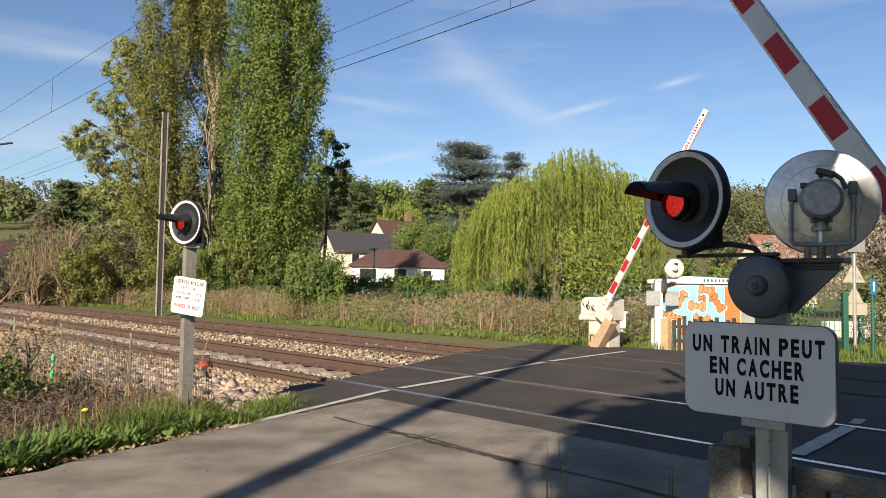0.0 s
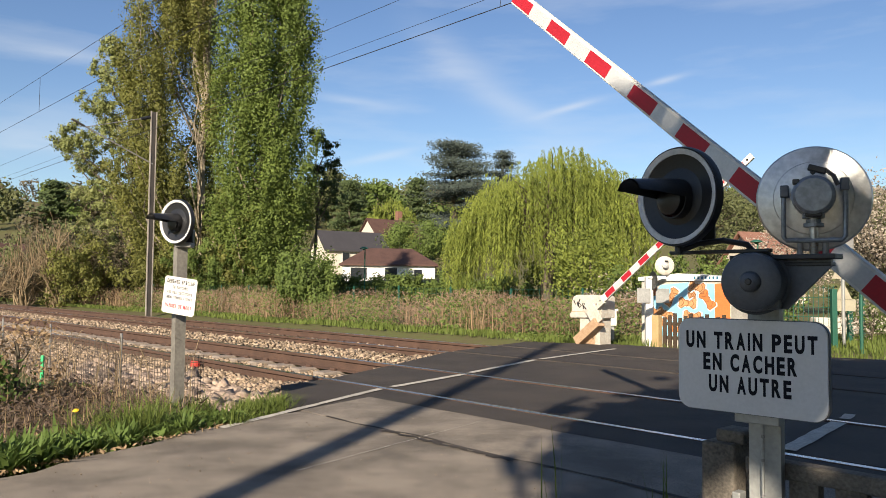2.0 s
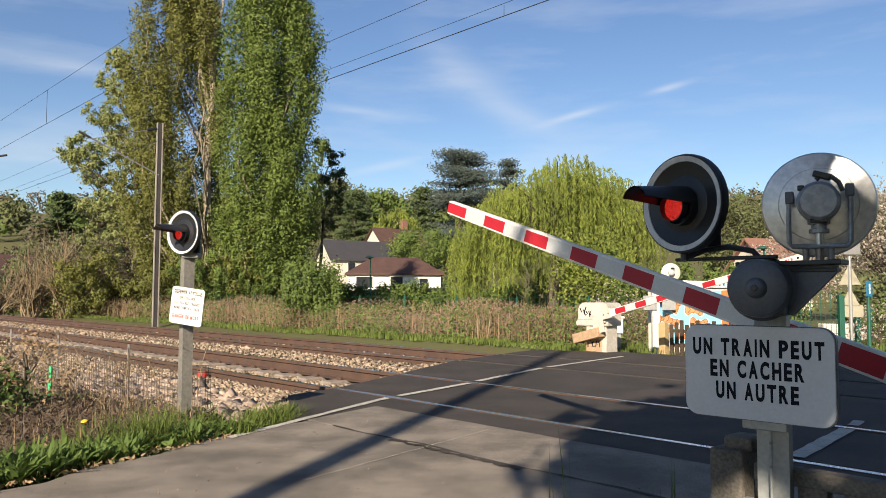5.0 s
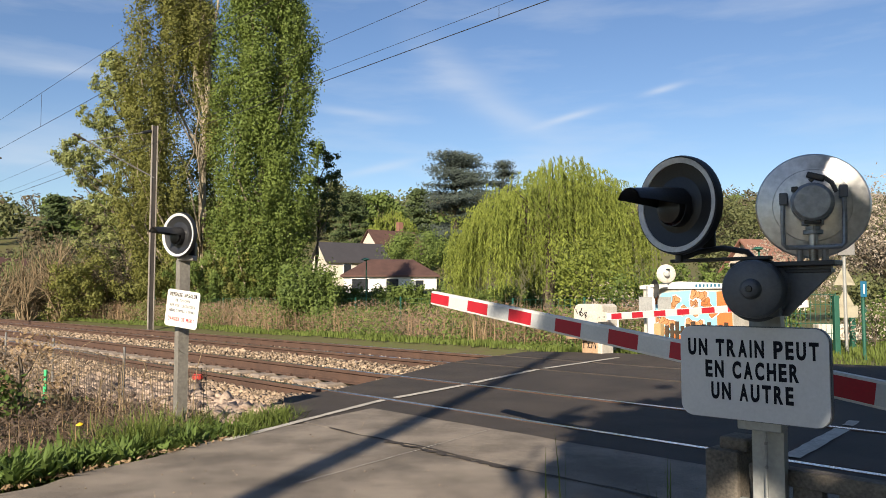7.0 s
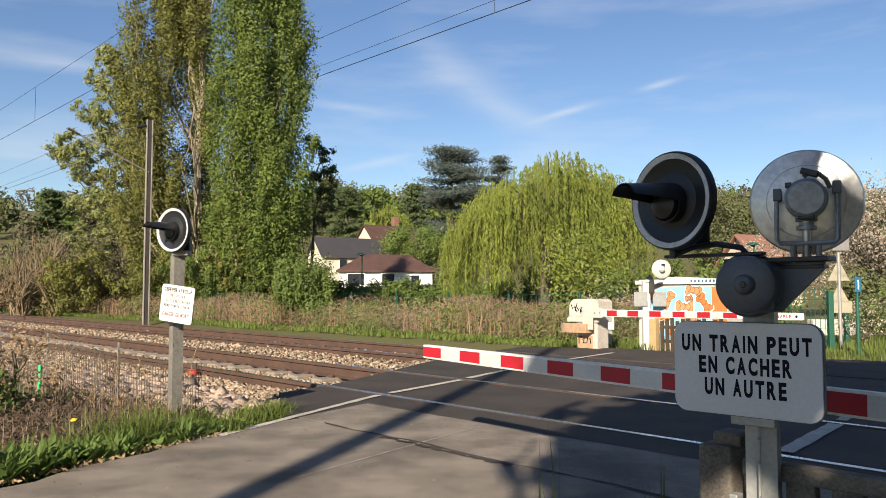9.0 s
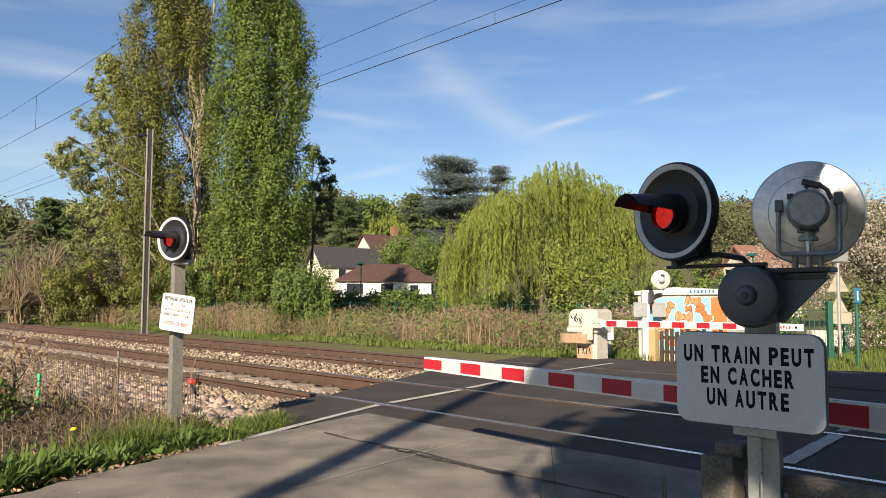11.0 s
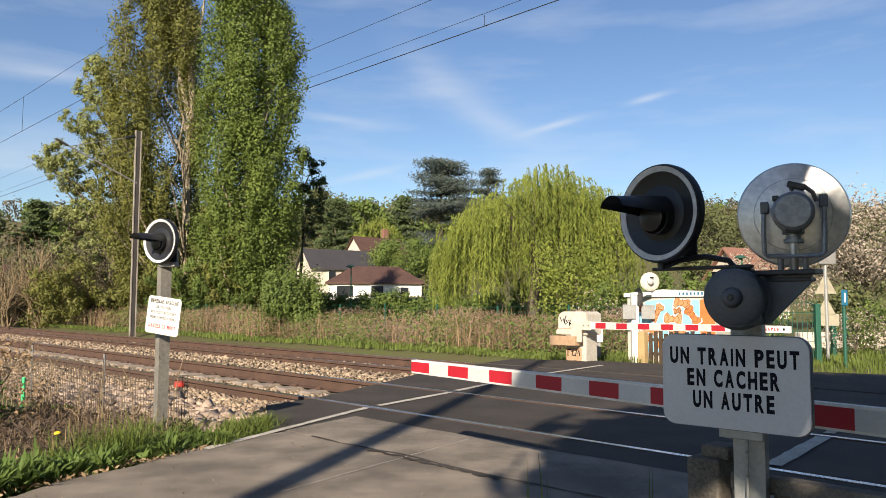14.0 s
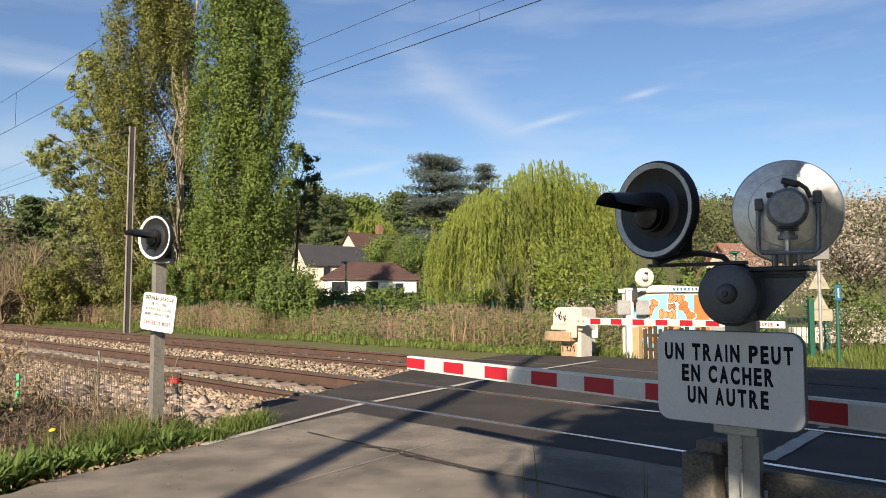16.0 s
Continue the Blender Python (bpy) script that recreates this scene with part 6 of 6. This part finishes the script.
# ---- near verge and fences ----
def make_near_verge():
    rng = np.random.default_rng(77)

    def verge(n, b0, b1, l0, l1, power=1.0):
        l = l0 + (l1 - l0) * rng.random(n)
        b = b0 + (b1 - b0) * rng.random(n) ** power
        s = np.array([left_edge(x) for x in l]) + b
        p = s[:, None] * np.array(ALONG) + l[:, None] * np.array(ACROSS)
        p[:, 2] = [ground_z(x, y) - 0.01 for x, y in p[:, :2]]
        return p, b, l

    p, b_, l = verge(2600, 0.0, 0.9, -1.5, 3.3, 1.5)
    k = lump(p, 2.6, 3)
    keep = k + 0.3 * rng.random(len(p)) > 0.0
    p = p[keep]
    tagged(link("verge_grass", blades_mesh("verge_grass", p, 0.07 + 0.14 * np.clip(k[keep] + 0.15, 0, 0.6), 0.008, 1.5, rng), M["grass"]), "tufts of fresh green grass along the road edge", "grass", kind="stuff")
    # tall tufts
    pts, hs = [], []
    for bx, l0, h in ((0.35, 1.95, 0.2), (0.5, 2.2, 0.24), (0.3, 2.45, 0.18), (0.55, 1.7, 0.2), (0.25, 2.9, 0.16), (0.45, 3.2, 0.2), (0.75, 2.5, 0.2), (0.6, 3.05, 0.15), (0.25, 3.3, 0.14), (0.9, 2.0, 0.2), (0.12, 3.05, 0.17), (0.1, 2.75, 0.15), (0.3, 2.15, 0.26), (0.45, 2.05, 0.27), (0.35, 0.9, 0.14), (0.6, 0.6, 0.16), (0.25, 3.45, 0.15), (0.4, 3.6, 0.17), (0.55, 3.5, 0.18), (0.8, 3.55, 0.15), (0.15, 3.35, 0.12), (0.65, 2.75, 0.2)):
        c = sl(left_edge(l0) + bx, l0)
        q = np.array([c.x, c.y, ground_z(c.x, c.y)]) + rng.normal(size=(240, 3)) * np.array([0.055, 0.055, 0])
        pts.append(q), hs.append(h * rng.uniform(0.45, 1.1, 240))
    tagged(link("grass_tufts", blades_mesh("grass_tufts", np.concatenate(pts), np.concatenate(hs), 0.009, 2.2, rng), M["grass"]), "tall tufts of bright green grass by the signal post", "grass", kind="stuff")
    # tufts against the end of the deck
    pts, hs = [], []
    for l0, b0, h in ((3.25, 0.2, 0.17), (3.35, 0.3, 0.2), (3.45, 0.35, 0.21), (3.5, 0.5, 0.2), (3.6, 0.62, 0.18), (3.7, 0.85, 0.15), (3.4, 0.6, 0.2), (3.2, 0.45, 0.2), (3.1, 0.3, 0.18), (3.0, 0.2, 0.16), (3.3, 0.8, 0.18)):
        c = sl(left_edge(l0) + 0.8 * b0 + 0.12, l0)
        pts.append(np.array([c.x, c.y, -0.08]) + rng.normal(size=(230, 3)) * np.array([0.06, 0.06, 0])), hs.append(h * 0.66 * rng.uniform(0.45, 1.1, 230))
    tagged(link("grass_tufts", blades_mesh("grass_tufts", np.concatenate(pts), np.concatenate(hs), 0.009, 2.4, rng), M["grass"]), "arching tufts of green grass at the end of the crossing deck", "grass", kind="stuff")
    # rosettes of long dock leaves
    p, b_, l = verge(230, 0.05, 0.5, -1.3, 2.4, 1.0)
    p = np.repeat(p, 9, 0)
    p[:, 2] += 0.02
    tagged(link("weeds", blades_mesh("weeds", p, 0.1 + 0.06 * rng.random(len(p)), 0.034, 2.6, rng), M["weed"]), "rosettes of long green dock leaves at the road edge", "weeds", kind="stuff")
    # broad weeds
    p, b_, l = verge(11000, 0.02, 0.62, -1.3, 3.2, 1.0)
    p[:, 2] += 0.015 + 0.09 * rng.random(len(p))
    tagged(link("weeds", leaves_mesh("weeds", p, 0.066, rng, 0.33, 0.0, 0.75), M["weed"]), "broad-leaved green weeds at the road edge", "weeds", kind="stuff")
    # dead stalks and dark tangle behind
    p, b_, l = verge(1000, 0.55, 3.0, -0.2, 3.0, 1.0)
    tagged(link("dead_stalks", blades_mesh("dead_stalks", p, 0.22, 0.006, 1.0, rng), M["dry"]), "dry straw and dead stalks behind the verge", "dry grass", kind="stuff")
    p, b_, l = verge(15000, 0.5, 3.4, -0.4, 2.75, 1.0)
    p[:, 2] += 0.2 * rng.random(len(p))
    tagged(link("dead_brambles", leaves_mesh("dead_brambles", p, 0.07, rng, 0.14), M["dead"]), "dark tangled dead brambles behind the verge", "bramble", kind="stuff")
    p, b_, l = verge(900, 0.0, 0.14, -1.5, 2.7, 1.0)
    p[:, 2] = 0.004 + 0.01 * rng.random(len(p))
    tagged(link("leaf_litter", leaves_mesh("leaf_litter", p, 0.035, rng, 0.4), M["dry"]), "dry leaf litter along the asphalt edge", "leaf litter", kind="stuff")
    # dead stems arching over and through the mesh fence
    for i in range(46):
        s0, l0 = rng.uniform(6.0, 9.6), rng.uniform(2.3, 3.0)
        lean_s, lean_l, h = rng.uniform(-0.5, 0.5), rng.uniform(-0.25, 0.3), rng.uniform(0.25, 0.75)
        z0 = ground_z(*sl(s0, l0).xy) - 0.02
        path = [sl(s0 + lean_s * f * f, l0 + lean_l * f * f, z0 + h * (1.75 * f - 0.85 * f * f) * 1.1) for f in (0, 0.25, 0.5, 0.75, 1.0)]
        bm = tube(path, [0.0045, 0.004, 0.0035, 0.003, 0.0015], 5, bm if i else None)
    tagged(part("bramble_stems", bm, M["twig"]), "dry tan bramble stems arching over the wire fence", "bramble", kind="stuff")
    # dandelion
    t = thing("dandelion", "yellow dandelion flower in the verge", "flower")
    c = sl(left_edge(1.75) + 0.72, 1.75)
    part("stalk", rod((c.x, c.y, -0.1), (c.x, c.y, 0.15), 0.003, seg=6), M["weed"], t)
    part("flower_head", lathe([(0, 0.012), (0.012, 0.012), (0.022, 0.004), (0.01, -0.006), (0, -0.006)], 14, None, face_pose((c.x, c.y, 0.15), -100, 70)), M["flower"], t)
    # leafy yellow brown shrub at the edge of the place
    round_crown("shrub", "straggling shrub with yellow brown leaves by the fence", -3.78, 6.8, 0.98, 0.85, 81, M["dry"], 1900, 0.035, base=0.0, category="shrub", clumps=60, tight=0.11, z=-0.2)
    round_crown("shrub", "low green bramble by the fence", -4.1, 6.4, 0.55, 1.1, 82, M["weed"], 1500, 0.05, base=0.0, category="shrub", clumps=40, tight=0.12, z=-0.15)


def make_corner_grass():
    """Grass at the corner beyond the crossing and small grit on the old asphalt."""
    rng = np.random.default_rng(101)
    p, s, l = plan_points(rng, 9000, 1.5, 9.5, 12.3, 19.0)
    keep = l > 12.3 + 0.25 * np.maximum(0, 6.0 - s)
    p = p[keep]
    h = 0.1 + 0.16 * np.clip(lump(p, 0.8, 9) + 0.2, 0, 0.8)
    tagged(link("verge_grass", blades_mesh("verge_grass", p, h, 0.018, 0.8, rng), M["grass"]), "rough green grass at the corner beyond the crossing", "grass", kind="stuff")
    p, s, l = plan_points(rng, 450, 1.8, 5.2, 0.5, 4.3, z=0.004)
    keep = s < 5.04 + (l - 2.62) * 0.3
    tagged(stones("grit", p[keep], 0.0035, rng, M["ballast"]), "small loose grit on the old asphalt", "grit", kind="stuff")


make_corner_grass()


def make_mesh_fence():
    t = thing("wire_fence", "rusty square wire mesh fence before the ballast", "fence")
    bm = None
    rg_ = random.Random(9)
    bm = bmesh.new()

    def wire_(a, c, r):
        d = (c - a).normalized()
        u = d.cross(Vector((0.3, 0.5, 0.8))).normalized() * r
        v = d.cross(u).normalized() * r
        q = [bm.verts.new(p + w) for p in (a, c) for w in (u, v, -u, -v)]
        for i in range(4):
            bm.faces.new((q[i], q[(i + 1) % 4], q[4 + (i + 1) % 4], q[4 + i]))

    def sag(s):
        return 0.42 - 0.05 * sin((s - 6) * 1.4) - 0.02 * (s - 6)

    for i in range(120):
        s = 5.98 + 0.055 * i
        wire_(sl(s, 2.92 + 0.02 * sin(s * 3), -0.26), sl(s + rg_.uniform(-0.01, 0.01), 2.92 + 0.02 * sin(s * 3), sag(s)), 0.003)
    for k in range(12):
        prev = None
        for i in range(34):
            s = 5.98 + 0.2 * i
            c = sl(s, 2.92 + 0.02 * sin(s * 3), -0.24 + (sag(s) + 0.24) * k / 11)
            if prev:
                wire_(prev, c, 0.0028)
            prev = c
    tagged(part("wire_mesh", bm, M["wire"], t), kind="stuff")
    for s in (7.9, 10.2, 12.4):
        part("stake", rod(sl(s, 2.95, -0.35), sl(s, 2.95, 0.5), 0.014, seg=8), M["galv_dark"], t)
    m = thing("marker_stake", "short bright green plastic marker stake", "marker")
    c = sl(8.35, 2.35)
    part("stake", box((0.03, 0.03, 0.36), (c.x, c.y, 0.1), 0.006), material("bright_green_plastic", (0.05, 0.5, 0.18), 0.5, 0, (0.04, 0.4, 0.14), 5, 40, 0), m)
    m = thing("rail_clamp", "red painted rail clamp beside the rail", "rail clamp")
    c = sl(9.85, 4.66, -0.07)
    part("clamp_body", box((0.16, 0.09, 0.09), c, 0.025, Matrix.Rotation(TURN + pi / 2, 3, "Z")), M["red_plastic"], m)
    part("cable", tube([c, sl(9.55, 4.5, -0.14), sl(9.3, 4.45, -0.2)], 0.008, 6), M["black"], m)
    g = thing("gravel_grass", "green weeds growing at the edge of the ballast", "weeds")
    rng = np.random.default_rng(6)
    p, s, l = plan_points(rng, 1500, 5.9, 9.0, 2.7, 3.5)
    keep = lump(p, 1.6, 5) > 0.0
    link("leaf_mass", leaves_mesh("gravel_grass", p[keep] + np.array([0, 0, 0.05]), 0.06, rng, 0.4), M["weed"], g)


def make_concrete_fence():
    t = thing("concrete_fence", "low weathered precast concrete fence with slots", "fence", track_frame(1.40, 2.76, -0.1))
    p = part("post", box((0.13, 0.15, 0.54), (0, 0, 0.27), 0.014), M["concrete"], t)
    part("cap", box((0.11, 0.12, 0.05), (-0.03, -0.02, 0.56), 0.012), M["concrete"], p)
    for k in range(3):
        x0 = -0.085 - 2.0 * k
        part("top_rail", box((1.92, 0.07, 0.06), (x0 - 0.96, 0, 0.47), 0.008), M["concrete"], t)
        part("bottom_rail", box((1.92, 0.07, 0.09), (x0 - 0.96, 0, 0.08), 0.008), M["concrete"], t)
        for i in range(13):
            part("slat", box((0.1, 0.05, 0.33), (x0 - 0.05 - 0.152 * i, 0, 0.28), 0.005), M["concrete"], t)
        part("post", box((0.13, 0.15, 0.54), (x0 - 1.985, 0, 0.27), 0.014), M["concrete"], t)
    rng = np.random.default_rng(88)
    pts = []
    for c in (sl(1.62, 2.66), sl(1.5, 2.55), sl(2.05, 2.5)):
        pts.append(np.array([c.x, c.y, -0.02]) + rng.normal(size=(6, 3)) * np.array([0.04, 0.04, 0]))
    tagged(link("grass_tufts", blades_mesh("tuft", np.concatenate(pts), 0.34, 0.006, 0.3, rng), M["grass"]), "thin tall grass blades by the concrete post", "grass", kind="stuff")
    # bracket clamp between concrete post and steel post
    part("clamp", box((0.03, 0.05, 0.05), (-0.09, 0.09, 0.36), 0.004), M["galv"], t)


make_near_verge()
make_mesh_fence()
make_concrete_fence()


# ---- cracks and old marks in the road ----
def crack(a, c, w, seed, mat, label, z=0.003):
    rng = random.Random(seed)
    bm = bmesh.new()
    rows = []
    n = 40
    for i in range(n + 1):
        s, l = a[0] + (c[0] - a[0]) * i / n, a[1] + (c[1] - a[1]) * i / n
        l += 0.03 * sin(i * 0.9 + seed) * rng.random()
        k = w * rng.uniform(0.3, 1.6)
        rows.append([bm.verts.new(sl(s, l - k, z)), bm.verts.new(sl(s, l + k, z))])
    for r1, r2 in zip(rows, rows[1:]):
        bm.faces.new((r1[0], r1[1], r2[1], r2[0]))
    tagged(part("road_crack", bm, mat), label, "road crack", kind="structure")


crack((4.95, 3.41), (-3.0, 3.40), 0.012, 3, M["asphalt_dark"], "dark tarred seam across the road", 0.006)
crack((4.2, 3.38), (3.0, 3.36), 0.022, 5, M["asphalt_dark"], "wider dark patch of the tarred seam", 0.0065)
crack((3.6, 2.3), (4.05, 4.25), 0.014, 8, M["line_paint"], "faint worn white stripe on the old asphalt", 0.0055)
crack((5.3, 4.302), (-3.0, 4.302), 0.008, 9, M["asphalt_dark"], "joint between old and dark asphalt", 0.004)

# ---- behind the camera: what throws the shade over the crossing, and unseen additions ----
round_crown("tree", "leafy roadside tree behind the camera", 2.95, -7.4, 8.9, 10.6, 91, M["leaf_mid"], 60000, 0.43, base=0.1, clumps=560, tight=0.05, z=-0.1, gaps=(((1.04, 2.7, 0.24), 0.31), ((1.34, 2.5, 1.4), 0.2), ((1.25, 2.4, 0.62), 0.2)))
# unseen extra crown, added to cut the sky's fill from the right
round_crown("tree", "unseen leafy tree added to block sky light behind the camera", 9.5, -4.5, 11.0, 10.5, 93, M["leaf_mid"], 22000, 0.5, base=0.12, clumps=240, tight=0.06, z=-0.1)
mast = thing("catenary_mast", "steel catenary mast behind the camera", "mast", group="catenary masts")
part("mast", rod((-3.92, -6.0, -0.3), (-3.92, -6.0, 11.0), 0.11, 0.09, 16), M["galv_dark"], mast)
# unseen hedge, added to close off the low sky behind
thicket("hedge", "unseen hedge added behind the camera to close the low sky", [(-9 + 1.6 * i, -13 + rg.uniform(-0.5, 0.5), rg.uniform(1.4, 2.2), 2.0) for i in range(13)], 92, "leaf_mid", 0.25, 800, "hedge")



# ---- motion ----
NEAR_ANGLE = ((0, 58.0), (0.5, 54.0), (1, 49.5), (1.5, 45.2), (2, 41.0), (2.5, 36.7), (3, 32.4), (3.5, 28.6), (4, 24.8), (4.5, 21.3), (5, 18.0), (5.5, 15.1), (6, 12.5), (6.5, 10.0), (7, 7.7), (7.5, 5.6), (8, 3.8), (8.5, 2.2), (9, 1.0), (9.3, 0.75), (16, 0.7))
FAR_ANGLE = ((0, 56.5), (0.5, 51.8), (1, 47.0), (1.5, 42.0), (2, 37.2), (2.5, 32.7), (3, 28.4), (3.5, 24.4), (4, 20.6), (4.5, 17.0), (5, 13.8), (5.5, 10.9), (6, 8.3), (6.5, 6.0), (7, 4.0), (7.5, 2.2), (8, 1.0), (8.5, 0.5), (9, 0.4), (16, 0.4))


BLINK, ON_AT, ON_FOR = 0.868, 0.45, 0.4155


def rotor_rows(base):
    """Flashing imitated by turning: half a turn to show the glowing lens, half a turn to hide it, and back again, in
    two quick steps.
    """
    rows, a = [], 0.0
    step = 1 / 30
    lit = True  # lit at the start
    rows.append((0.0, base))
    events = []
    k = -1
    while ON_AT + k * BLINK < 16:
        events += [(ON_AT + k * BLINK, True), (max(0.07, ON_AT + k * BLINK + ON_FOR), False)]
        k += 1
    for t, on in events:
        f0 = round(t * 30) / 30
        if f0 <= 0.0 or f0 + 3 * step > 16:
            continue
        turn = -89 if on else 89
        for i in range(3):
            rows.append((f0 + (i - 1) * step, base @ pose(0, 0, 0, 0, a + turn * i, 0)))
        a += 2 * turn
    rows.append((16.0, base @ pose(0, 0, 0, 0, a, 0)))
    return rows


def motions():
    walk(near_arm, [(t, NEAR_BASE @ pose(0, 0, 0, 0, -a, 0)) for t, a in NEAR_ANGLE])
    walk(far_arm, [(t, FAR_BASE @ pose(0, 0, 0, 0, -a, 0)) for t, a in FAR_ANGLE])
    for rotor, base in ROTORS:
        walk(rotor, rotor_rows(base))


motions()
